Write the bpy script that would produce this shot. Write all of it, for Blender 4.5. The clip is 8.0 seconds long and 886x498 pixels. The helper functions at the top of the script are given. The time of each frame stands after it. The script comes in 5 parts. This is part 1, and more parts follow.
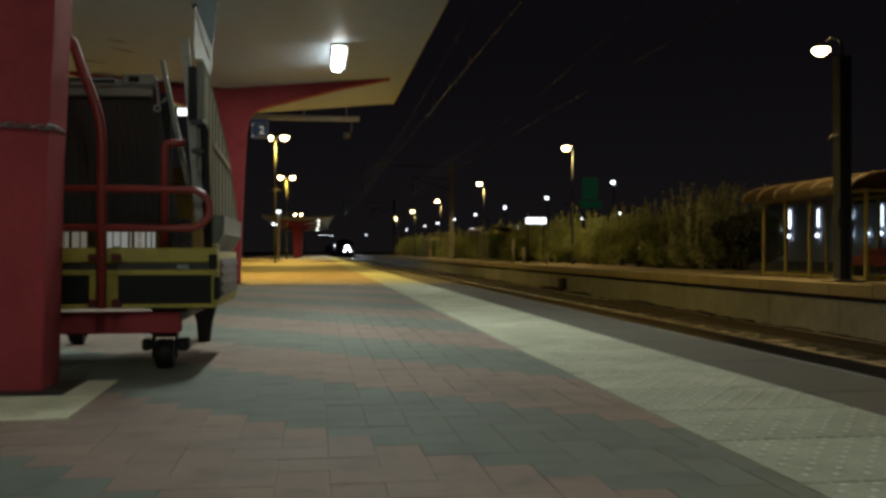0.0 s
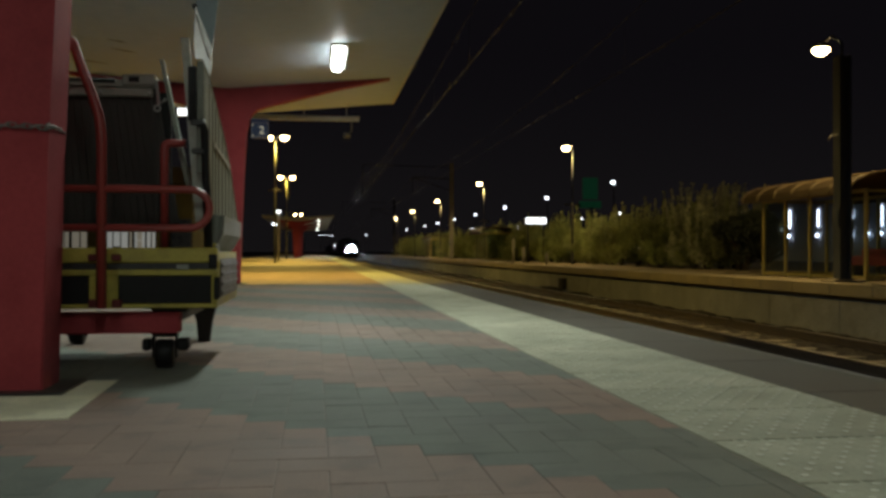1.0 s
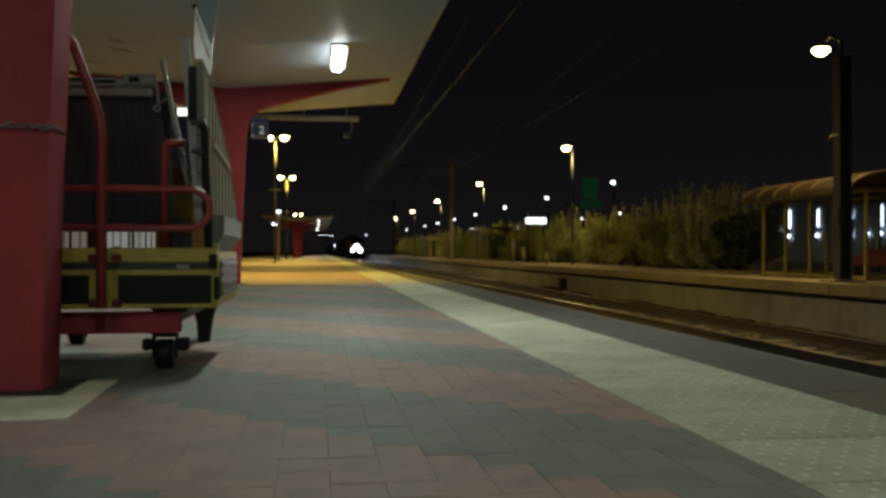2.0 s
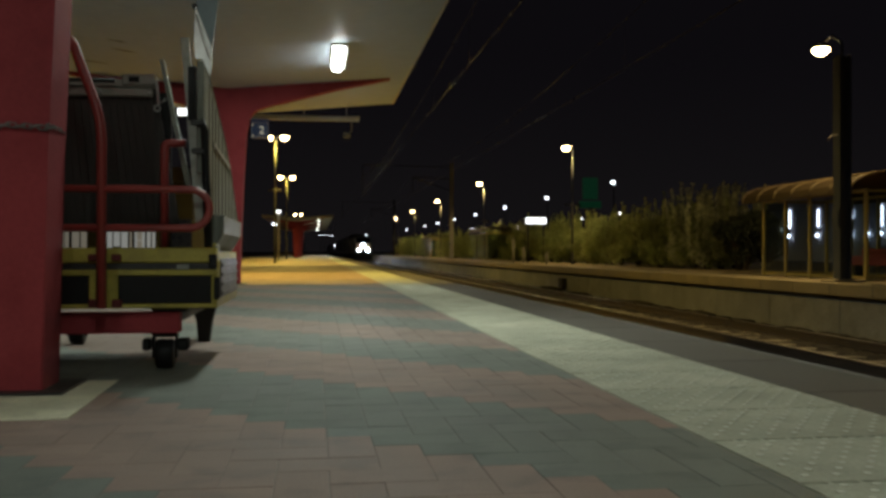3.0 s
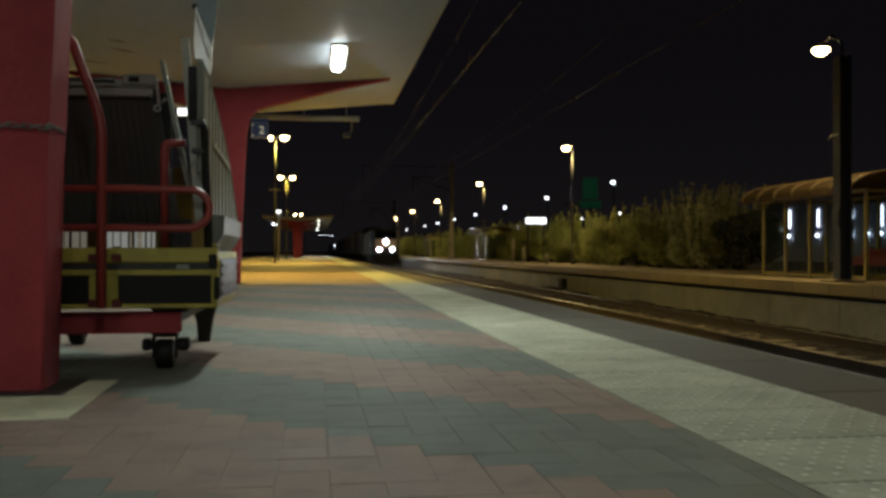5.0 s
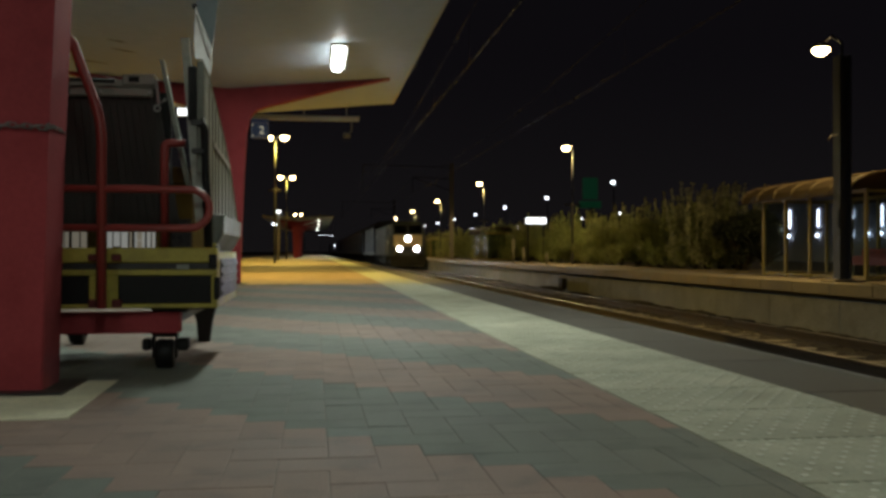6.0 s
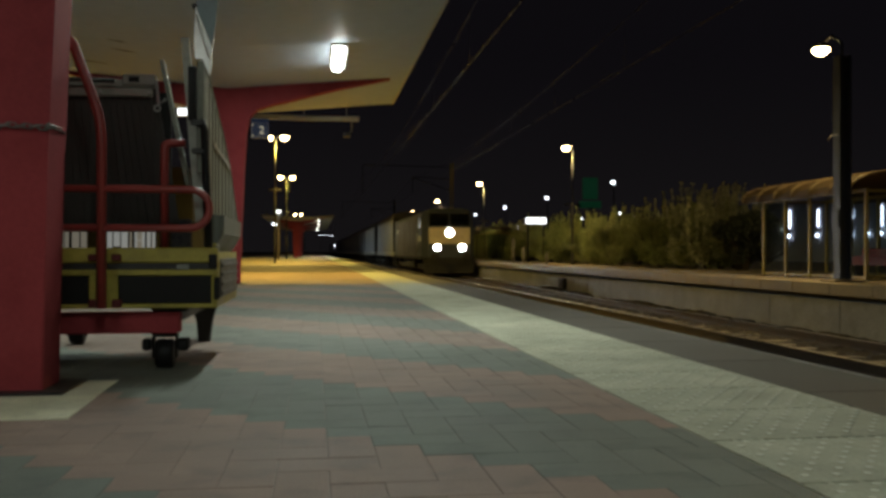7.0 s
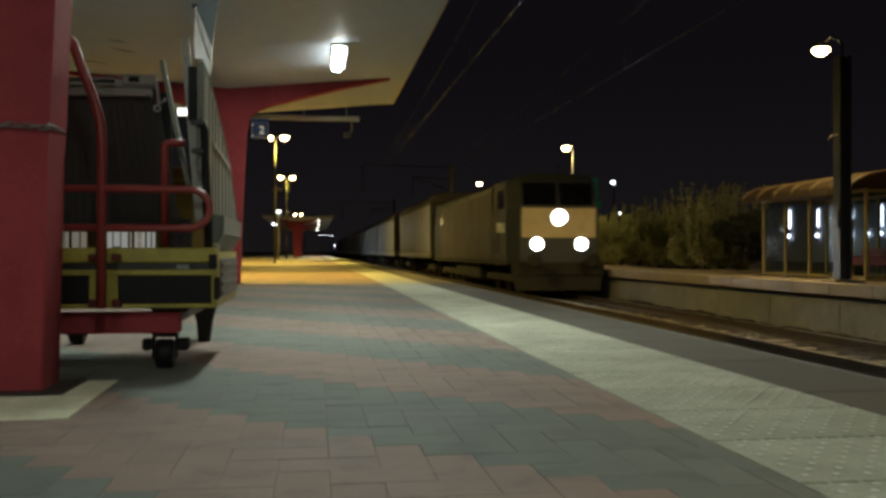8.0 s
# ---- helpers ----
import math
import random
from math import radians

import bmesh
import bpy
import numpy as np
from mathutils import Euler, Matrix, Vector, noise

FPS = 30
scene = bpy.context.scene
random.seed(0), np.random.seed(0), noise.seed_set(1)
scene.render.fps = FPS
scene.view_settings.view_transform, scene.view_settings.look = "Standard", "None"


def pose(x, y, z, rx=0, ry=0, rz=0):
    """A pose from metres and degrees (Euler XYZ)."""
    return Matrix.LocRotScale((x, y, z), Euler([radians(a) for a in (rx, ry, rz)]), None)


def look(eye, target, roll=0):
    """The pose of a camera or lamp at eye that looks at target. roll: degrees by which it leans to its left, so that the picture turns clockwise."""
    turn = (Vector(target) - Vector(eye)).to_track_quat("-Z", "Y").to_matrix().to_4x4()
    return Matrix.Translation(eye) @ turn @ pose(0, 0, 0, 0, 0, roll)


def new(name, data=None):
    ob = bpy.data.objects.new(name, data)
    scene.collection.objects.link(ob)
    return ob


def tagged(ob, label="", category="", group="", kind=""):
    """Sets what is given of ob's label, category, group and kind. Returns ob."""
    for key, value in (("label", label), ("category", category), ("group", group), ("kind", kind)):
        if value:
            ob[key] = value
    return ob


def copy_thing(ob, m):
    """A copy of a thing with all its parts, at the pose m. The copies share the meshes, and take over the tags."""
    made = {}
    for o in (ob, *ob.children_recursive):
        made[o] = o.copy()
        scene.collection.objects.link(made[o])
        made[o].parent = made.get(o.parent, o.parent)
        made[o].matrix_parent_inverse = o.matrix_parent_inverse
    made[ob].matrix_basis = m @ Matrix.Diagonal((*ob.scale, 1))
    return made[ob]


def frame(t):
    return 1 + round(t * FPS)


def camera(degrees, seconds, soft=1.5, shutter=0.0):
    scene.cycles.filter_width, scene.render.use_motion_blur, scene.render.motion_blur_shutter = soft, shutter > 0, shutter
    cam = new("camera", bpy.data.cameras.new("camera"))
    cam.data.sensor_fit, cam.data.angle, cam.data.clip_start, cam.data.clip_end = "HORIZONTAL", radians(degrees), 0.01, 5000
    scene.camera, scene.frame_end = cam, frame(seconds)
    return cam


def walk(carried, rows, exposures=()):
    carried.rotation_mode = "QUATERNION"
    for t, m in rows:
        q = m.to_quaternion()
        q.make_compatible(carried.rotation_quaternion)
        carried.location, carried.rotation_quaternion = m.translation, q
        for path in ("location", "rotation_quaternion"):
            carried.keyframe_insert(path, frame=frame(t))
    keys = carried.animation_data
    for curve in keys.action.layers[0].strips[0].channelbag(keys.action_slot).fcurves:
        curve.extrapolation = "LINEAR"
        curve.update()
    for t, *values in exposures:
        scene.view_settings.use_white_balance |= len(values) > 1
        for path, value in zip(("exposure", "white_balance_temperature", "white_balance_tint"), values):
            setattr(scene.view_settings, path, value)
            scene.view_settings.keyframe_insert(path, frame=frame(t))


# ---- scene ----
# the camera stands still, low over the platform
cam = camera(50.83, 8.0, soft=3.2, shutter=0.4)
EYE = (0.0, 0.0, 0.53)
AIM = (1.3629, 9.9066, 0.5603)
walk(cam, [(0.0, look(EYE, AIM)), (8.0, look(EYE, AIM))], exposures=[(0.0, 0.0), (6.2, 0.0), (7.0, 0.06), (7.6, 0.2), (8.0, 0.3)])

# ---------- world and light ----------
world = bpy.data.worlds.new("night")
scene.world = world
world.use_nodes = True
wt = world.node_tree
up_dir = wt.nodes.new("ShaderNodeSeparateXYZ")
wt.links.new(wt.nodes.new("ShaderNodeTexCoord").outputs["Generated"], up_dir.inputs[0])
sky_ramp = wt.nodes.new("ShaderNodeValToRGB")          # town glow low over the horizon, dark above
sky_ramp.color_ramp.interpolation = "EASE"
sky_ramp.color_ramp.elements[0].position, sky_ramp.color_ramp.elements[0].color = 0.0, (0.0062, 0.0055, 0.006, 1)
sky_ramp.color_ramp.elements[1].position, sky_ramp.color_ramp.elements[1].color = 0.22, (0.0036, 0.0031, 0.0040, 1)
wt.links.new(up_dir.outputs["Z"], sky_ramp.inputs["Fac"])
wt.links.new(sky_ramp.outputs["Color"], wt.nodes["Background"].inputs["Color"])
world.node_tree.nodes["Background"].inputs["Strength"].default_value = 1.0

WHITE_TUBE = (0.91, 1.0, 0.90)
SODIUM = (1.0, 0.7, 0.15)
SODIUM_FAR = (1.0, 0.72, 0.3)
TUBE_Y = (13.45, 6.5, -0.7, -7.9)       # fluorescent lamps under the canopy
FAR_TUBE_Y = (84.0, 96.0, 108.0, 120.0)
# added row left of the view, no such lamps seen; fills soffit and post
FILL_TUBE_Y = (8.8, 1.6, -5.6)
LEFT_LAMPS = ((-1.75, 20.9), (-1.85, 44.6), (-2.03, 68.6), (-2.4, 137.0))
RIGHT_LAMPS = ((9.6, 16.2),) + tuple((10.82, 38.4 + 20.9 * k) for k in range(5))


def area_lamp(name, m, power, colour, sx, sy, spread=180):
    d = bpy.data.lights.new(name, "AREA")
    d.energy, d.color, d.shape, d.size, d.size_y, d.spread = power, colour, "RECTANGLE", sx, sy, radians(spread)
    ob = new(name, d)
    ob.matrix_world = m
    return ob


for y in TUBE_Y:
    area_lamp("tube_light", pose(0.33, y, 3.2), {13.45: 52, 6.5: 77, -0.7: 30}.get(y, 160), WHITE_TUBE, 0.16, 1.3)
# fill lights out of view, to brighten the lift, post and left floor
for y in FILL_TUBE_Y:
    area_lamp("tube_light", pose(-3.2, y, 3.2), {8.8: 30, 1.6: 8}.get(y, 130), WHITE_TUBE, 0.16, 1.3)
for x, y in LEFT_LAMPS[:3]:
    area_lamp("sodium_light", pose(x + 0.42, y, 5.75), 720 if y < 30 else 950, SODIUM, 0.3, 0.2, 165)


for y in FAR_TUBE_Y[:3]:
    area_lamp("tube_light", pose(0.33, y, 3.2), 180, WHITE_TUBE, 0.16, 1.3)


def bulb_light(x, y, z, power):
    """A shielded lamp head: it shines down and sideways, not up."""
    d = bpy.data.lights.new("sodium_light", "SPOT")
    d.energy, d.color, d.shadow_soft_size, d.spot_size, d.spot_blend = power, SODIUM_FAR, 0.12, radians(172), 0.2
    new("sodium_light", d).location = (x, y, z)


for x, y in RIGHT_LAMPS:
    bulb_light(x - 0.28, y, 4.7 if y > 20 else 4.06, 680 if y > 20 else 640)


# ---------- materials ----------
def surf(name, col, rough=0.6, metal=0.0, var=0.2, big=1.5, fine=45.0, bump=0.15, stain=None, island=0.0, rand=0.0,
         local=False, emit=0.0, spec=0.5, tilt=0.01):
    """Two scales of tone, fine relief, uneven gloss, and stains of a second colour."""
    m = bpy.data.materials.new(name)
    m.use_nodes = True
    nt = m.node_tree
    b = nt.nodes["Principled BSDF"]
    L = nt.links.new
    if local:
        co = nt.nodes.new("ShaderNodeTexCoord").outputs["Object"]
    else:
        co = nt.nodes.new("ShaderNodeNewGeometry").outputs["Position"]

    def noise_tex(scale, detail):
        n = nt.nodes.new("ShaderNodeTexNoise")
        n.inputs["Scale"].default_value, n.inputs["Detail"].default_value = scale, detail
        L(co, n.inputs["Vector"])
        return n.outputs["Fac"]

    def math_node(op, a, v):
        n = nt.nodes.new("ShaderNodeMath")
        n.operation = op
        for s, val in zip(n.inputs, (a, v)):
            if isinstance(val, (int, float)):
                s.default_value = val
            else:
                L(val, s)
        return n.outputs[0]

    def span(f, a, c, lo, hi):
        n = nt.nodes.new("ShaderNodeMapRange")
        for k, v in zip(("From Min", "From Max", "To Min", "To Max"), (a, c, lo, hi)):
            n.inputs[k].default_value = v
        L(f, n.inputs["Value"])
        return n.outputs["Result"]

    n1, n2 = noise_tex(big, 4.0), noise_tex(fine, 3.0)
    tone = math_node("MULTIPLY", span(n1, 0.3, 0.7, 1 - var, 1 + var), span(n2, 0.25, 0.75, 1 - var * 0.7, 1 + var * 0.7))
    if island:
        g = nt.nodes.new("ShaderNodeNewGeometry")
        tone = math_node("MULTIPLY", tone, span(g.outputs["Random Per Island"], 0, 1, 1 - island, 1 + island))
    if rand:
        o = nt.nodes.new("ShaderNodeObjectInfo")
        tone = math_node("MULTIPLY", tone, span(o.outputs["Random"], 0, 1, 1 - rand, 1 + rand))
    mul = nt.nodes.new("ShaderNodeVectorMath")
    mul.operation = "SCALE"
    mul.inputs[0].default_value = col
    L(tone, mul.inputs["Scale"])
    out = mul.outputs[0]
    if stain:
        mix = nt.nodes.new("ShaderNodeMix")
        mix.data_type = "RGBA"
        L(span(noise_tex(big * 2.7, 6.0), 0.52, 0.72, 0.0, stain[1]), mix.inputs["Factor"])
        L(out, mix.inputs["A"])
        mix.inputs["B"].default_value = (*stain[0], 1)
        out = mix.outputs["Result"]
    L(out, b.inputs["Base Color"])
    L(span(n1, 0.3, 0.7, max(rough - 0.1, 0.03), min(rough + 0.1, 1)), b.inputs["Roughness"])
    b.inputs["Metallic"].default_value = metal
    b.inputs["Specular IOR Level"].default_value = spec
    if bump:
        bp = nt.nodes.new("ShaderNodeBump")
        bp.inputs["Strength"].default_value, bp.inputs["Distance"].default_value = bump, tilt
        L(n2, bp.inputs["Height"])
        L(bp.outputs["Normal"], b.inputs["Normal"])
    if emit:
        b.inputs["Emission Color"].default_value = (*col, 1)
        b.inputs["Emission Strength"].default_value = emit
    return m


def glow(name, col, power, base=0.4):
    m = bpy.data.materials.new(name)
    m.use_nodes = True
    b = m.node_tree.nodes["Principled BSDF"]
    b.inputs["Base Color"].default_value = (base, base, base, 1)
    b.inputs["Emission Color"].default_value, b.inputs["Emission Strength"].default_value = (*col, 1), power
    return m


def pane_mat(name, tint=(0.85, 0.9, 0.9), rough=0.02):
    m = bpy.data.materials.new(name)
    m.use_nodes = True
    nt = m.node_tree
    g, t, mx = (nt.nodes.new("ShaderNodeBsdf" + k) for k in ("Glossy", "Transparent")), None, nt.nodes.new("ShaderNodeMixShader")
    g, t = g
    g.inputs["Roughness"].default_value = rough
    t.inputs["Color"].default_value = (*tint, 1)
    mx.inputs[0].default_value = 0.045
    nt.links.new(t.outputs[0], mx.inputs[1])
    nt.links.new(g.outputs[0], mx.inputs[2])
    nt.links.new(mx.outputs[0], nt.nodes["Material Output"].inputs["Surface"])
    return m


M = {
    "brick_red": surf("paver_red", (0.236, 0.17, 0.136), 0.72, spec=0.3, var=0.21, big=2.2, fine=150, bump=0.35, rand=0.07, tilt=0.003,
                      stain=((0.13, 0.1, 0.09), 0.55)),
    "brick_green": surf("paver_green", (0.138, 0.156, 0.132), 0.72, spec=0.3, var=0.21, big=2.2, fine=150, bump=0.35, rand=0.07, tilt=0.003,
                        stain=((0.08, 0.09, 0.08), 0.55)),
    "brick_red_far": surf("paver_red_joined", (0.226, 0.174, 0.143), 0.68, spec=0.28, var=0.21, big=2.2, fine=150, bump=0.3, island=0.07, tilt=0.003,
                          stain=((0.13, 0.1, 0.09), 0.55)),
    "brick_green_far": surf("paver_green_joined", (0.147, 0.16, 0.139), 0.68, spec=0.28, var=0.21, big=2.2, fine=150, bump=0.3, island=0.07, tilt=0.003,
                            stain=((0.08, 0.09, 0.08), 0.55)),
    # paler and yellower: the sodium light past the canopy is in this colour
    "brick_lit_far": surf("paver_lit_joined", (0.27, 0.2, 0.14), 0.75, spec=0.25, var=0.25, big=0.7, fine=150, bump=0.3, island=0.16, tilt=0.003,
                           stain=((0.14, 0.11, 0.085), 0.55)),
    "joint": surf("sand_joint", (0.2, 0.175, 0.145), 0.9, var=0.3, big=3, fine=90, bump=0.3),
    "paving_far": surf("worn_paving", (0.29, 0.23, 0.15), 0.7, var=0.22, big=0.8, fine=14, bump=0.2, stain=((0.12, 0.1, 0.08), 0.4)),
    "tactile": surf("tactile_concrete", (0.41, 0.415, 0.315), 0.85, spec=0.15, var=0.2, big=2.6, fine=75, bump=0.3, rand=0.06, tilt=0.004,
                    stain=((0.26, 0.27, 0.215), 0.4)),
    # stud tops paler than the tile, standing in for glints
    "tactile_top": surf("glint_stud_tops", (0.6, 0.615, 0.5), 0.75, spec=0.2, var=0.15, big=3, fine=60, bump=0.1, rand=0.06),
    "kerb": surf("edge_concrete", (0.105, 0.098, 0.085), 0.88, spec=0.15, var=0.14, big=1.2, fine=70, bump=0.25, rand=0.05, tilt=0.004,
                 stain=((0.12, 0.11, 0.09), 0.35)),
    "nosing": surf("pale_edge_nosing", (0.2, 0.19, 0.165), 0.85, spec=0.15, var=0.3, big=3, fine=50, bump=0.3, rand=0.12, tilt=0.004, stain=((0.11, 0.1, 0.085), 0.7)),
    "pad": surf("pale_screed", (0.6, 0.59, 0.42), 0.8, var=0.12, big=5, fine=70, bump=0.3, stain=((0.3, 0.29, 0.22), 0.4)),
    "wall": surf("platform_wall_concrete", (0.18, 0.18, 0.172), 0.85, var=0.22, big=0.9, fine=22, bump=0.3,
                 stain=((0.12, 0.11, 0.095), 0.6), rand=0.08),
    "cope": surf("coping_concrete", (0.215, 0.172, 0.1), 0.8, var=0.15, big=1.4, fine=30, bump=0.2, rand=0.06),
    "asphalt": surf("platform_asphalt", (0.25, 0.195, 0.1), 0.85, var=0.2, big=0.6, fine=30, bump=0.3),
    "ballast": surf("ballast", (0.032, 0.027, 0.021), 0.95, spec=0.15, var=0.45, big=1.1, fine=16, bump=0.6, tilt=0.02),
    "sleeper": surf("sleeper_concrete", (0.21, 0.185, 0.135), 0.85, var=0.25, big=2.5, fine=40, bump=0.3, rand=0.25,
                    stain=((0.06, 0.045, 0.035), 0.7)),
    "rail_side": surf("rusty_steel", (0.055, 0.04, 0.029), 0.75, 0.3, var=0.3, big=2, fine=60, bump=0.2),
    "rail_top": surf("polished_rail", (0.17, 0.16, 0.15), 0.34, 1.0, var=0.1, big=2, fine=30, bump=0.05),
    "red_paint": surf("red_gloss_paint", (0.285, 0.046, 0.051), 0.7, spec=0.1, var=0.12, big=1.6, fine=60, bump=0.12, tilt=0.003,
                      stain=((0.17, 0.02, 0.024), 0.35)),
    "red_tube": surf("red_tube_paint", (0.25, 0.034, 0.027), 0.42, var=0.12, big=5, fine=90, bump=0.08, tilt=0.002,
                     stain=((0.14, 0.03, 0.025), 0.35)),
    "old_red": surf("faded_dark_red", (0.11, 0.02, 0.018), 0.6, spec=0.25, var=0.2, big=8, fine=90, bump=0.1),
    "ceiling": surf("cream_soffit", (0.43, 0.5, 0.565), 0.58, var=0.07, big=0.5, fine=6, bump=0.1, stain=((0.38, 0.42, 0.4), 0.15)),
    "ceiling_old": surf("grimy_soffit", (0.2, 0.18, 0.16), 0.6, var=0.12, big=0.5, fine=9, bump=0.05, stain=((0.12, 0.1, 0.08), 0.4)),
    "stain": surf("damp_stain", (0.1, 0.075, 0.045), 0.8, var=0.4, big=9, fine=60, bump=0.1),
    "fascia": surf("fascia", (0.5, 0.46, 0.38), 0.55, var=0.1, big=1, fine=20, bump=0.05),
    "beam_grey": surf("grey_beam_paint", (0.36, 0.41, 0.47), 0.5, var=0.12, big=3, fine=40, bump=0.05),
    "galv": surf("galvanised_steel", (0.42, 0.42, 0.4), 0.45, 0.8, var=0.18, big=4, fine=50, bump=0.08),
    "pole": surf("painted_pole", (0.24, 0.22, 0.18), 0.5, 0.2, var=0.15, big=3, fine=40, bump=0.06),
    "lamp_pole": surf("dull_lamp_pole", (0.055, 0.06, 0.07), 0.55, 0.2, var=0.15, big=3, fine=40, bump=0.06),
    "wire_dark": surf("tarnished_wire", (0.12, 0.11, 0.1), 0.35, 0.9, var=0.1, big=1, fine=10, bump=0.0),
    "dark_steel": surf("dark_steel", (0.035, 0.033, 0.03), 0.55, 0.4, var=0.25, big=3, fine=50, bump=0.12),
    "mast": surf("grey_mast", (0.025, 0.024, 0.022), 0.7, 0.3, var=0.25, big=2, fine=40, bump=0.12),
    "alu": surf("dull_aluminium", (0.24, 0.245, 0.21), 0.5, 0.3, var=0.14, big=3, fine=60, bump=0.08, stain=((0.13, 0.125, 0.1), 0.4)),
    "guard": surf("folded_guard_panel", (0.125, 0.135, 0.105), 0.5, 0.15, var=0.16, big=5, fine=70, bump=0.06, stain=((0.1, 0.1, 0.078), 0.4)),
    "skirt": surf("dull_skirt", (0.06, 0.058, 0.05), 0.5, 0.2, var=0.2, big=4, fine=60, bump=0.08),
    "white_panel": surf("white_panel", (0.74, 0.76, 0.7), 0.26, var=0.08, big=3, fine=40, bump=0.04, stain=((0.4, 0.39, 0.32), 0.3)),
    "blue_grey": surf("blue_grey_plastic", (0.2, 0.27, 0.28), 0.4, var=0.1, big=4, fine=40, bump=0.03),
    "yellow": surf("yellow_paint", (0.37, 0.31, 0.045), 0.5, var=0.15, big=4, fine=60, bump=0.1, stain=((0.16, 0.12, 0.03), 0.45)),
    "black": surf("black_rubber", (0.009, 0.0085, 0.008), 0.55, spec=0.2, var=0.25, big=5, fine=70, bump=0.15),
    "mesh_grey": surf("ribbed_ramp_sheet", (0.032, 0.03, 0.025), 0.6, 0.3, var=0.25, big=4, fine=60, bump=0.1),
    "chain": surf("zinc_chain", (0.2, 0.19, 0.18), 0.4, 0.9, var=0.2, big=8, fine=90, bump=0.1),
    "sign_blue": surf("sign_blue", (0.008, 0.014, 0.07), 0.35, var=0.08, big=4, fine=40, bump=0.02),
    "sign_white": surf("sign_white", (0.75, 0.75, 0.72), 0.4, var=0.05, big=4, fine=40, bump=0.0),
    "sign_lit": surf("lit_sign_white", (0.75, 0.73, 0.58), 0.4, var=0.05, big=4, fine=40, bump=0.0, emit=0.35),
    "sign_blue_lit": surf("lit_sign_blue", (0.025, 0.05, 0.12), 0.4, var=0.08, big=4, fine=40, bump=0.0, emit=0.16),
    "ground": surf("dark_ground", (0.05, 0.045, 0.035), 0.95, var=0.35, big=0.25, fine=5, bump=0.4, tilt=0.05),
    "leaf": surf("hedge_leaf", (0.21, 0.25, 0.08), 0.5, var=0.35, big=0.8, fine=12, bump=0.0, island=0.45),
    # hedge leaf darkened to near black: the shelter's shade is in the colour
    "leaf_shaded": surf("shaded_leaf", (0.02, 0.026, 0.014), 0.55, var=0.35, big=0.8, fine=12, bump=0.0, island=0.4),
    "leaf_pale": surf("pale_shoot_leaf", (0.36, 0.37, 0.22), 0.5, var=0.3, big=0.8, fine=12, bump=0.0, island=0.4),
    "bark": surf("bark", (0.06, 0.045, 0.03), 0.9, var=0.3, big=5, fine=60, bump=0.5),
    "shelter_frame": surf("ochre_shelter_paint", (0.38, 0.31, 0.09), 0.5, var=0.15, big=3, fine=40, bump=0.06),
    "shelter_rib": surf("dull_roof_rib_paint", (0.09, 0.062, 0.022), 0.6, var=0.15, big=3, fine=40, bump=0.06),
    "shelter_roof": surf("smoked_plastic_roof", (0.032, 0.022, 0.01), 0.55, spec=0.25, var=0.2, big=2, fine=20, bump=0.05),
    "glass": pane_mat("glass", rough=0.14),
    "wire": surf("copper_wire", (0.13, 0.12, 0.115), 0.25, 1.0, var=0.1, big=1, fine=10, bump=0.0),
    "loco_body": surf("brown_grey_loco_paint", (0.084, 0.075, 0.073), 0.5, var=0.16, big=0.8, fine=14, bump=0.05, local=True,
                      stain=((0.07, 0.055, 0.04), 0.5)),
    "loco_cab": surf("slate_cab_paint", (0.036, 0.045, 0.062), 0.45, var=0.15, big=0.9, fine=16, bump=0.05, local=True,
                     stain=((0.03, 0.034, 0.034), 0.5)),
    "loco_band": surf("cream_yellow_band", (0.6, 0.51, 0.34), 0.45, var=0.1, big=1.2, fine=18, bump=0.04, local=True,
                      stain=((0.3, 0.21, 0.1), 0.3)),
    "loco_green": surf("dark_green_roof_paint", (0.016, 0.03, 0.024), 0.5, var=0.2, big=0.9, fine=16, bump=0.05, local=True),
    "loco_under": surf("sooty_underframe", (0.03, 0.029, 0.028), 0.8, 0.2, var=0.3, big=1.5, fine=25, bump=0.2, local=True),
    "window_dark": surf("dark_window_glass", (0.012, 0.014, 0.016), 0.08, var=0.1, big=1, fine=10, bump=0.0, local=True),
    "tarp": surf("grey_tarpaulin", (0.23, 0.25, 0.31), 0.42, var=0.3, big=0.9, fine=5, bump=0.6, local=True, tilt=0.03,
                 stain=((0.3, 0.28, 0.26), 0.5), rand=0.2),
    "tarp_roof": surf("dark_wagon_roof", (0.05, 0.047, 0.045), 0.7, var=0.2, big=0.7, fine=8, bump=0.2, local=True),
    "wheel": surf("wheel_steel", (0.12, 0.1, 0.09), 0.5, 0.7, var=0.2, big=3, fine=30, bump=0.1, local=True),
    "facade": surf("render_facade", (0.03, 0.028, 0.026), 0.85, var=0.15, big=0.5, fine=10, bump=0.2, stain=((0.012, 0.01, 0.009), 0.4)),
    "facade_dark": surf("pale_blue_cladding", (0.3, 0.32, 0.36), 0.85, var=0.2, big=0.6, fine=14, bump=0.3),
    "roof_tile": surf("dark_roof", (0.07, 0.055, 0.05), 0.8, var=0.2, big=1, fine=12, bump=0.3),
    "bench_red": surf("red_bench_paint", (0.22, 0.028, 0.032), 0.4, var=0.1, big=3, fine=40, bump=0.03),
    "g_tube": glow("fluorescent_tube", (0.93, 1.0, 0.95), 20),
    # weaker glow for the far tubes and one unseen fill tube
    "g_tube_dim": glow("dim_fluorescent_tube", (0.95, 1.0, 0.9), 9),
    "g_sodium": glow("sodium_bulb", (1.0, 0.74, 0.36), 22),
    "g_led": glow("white_street_bulb", (0.86, 0.92, 1.0), 8),
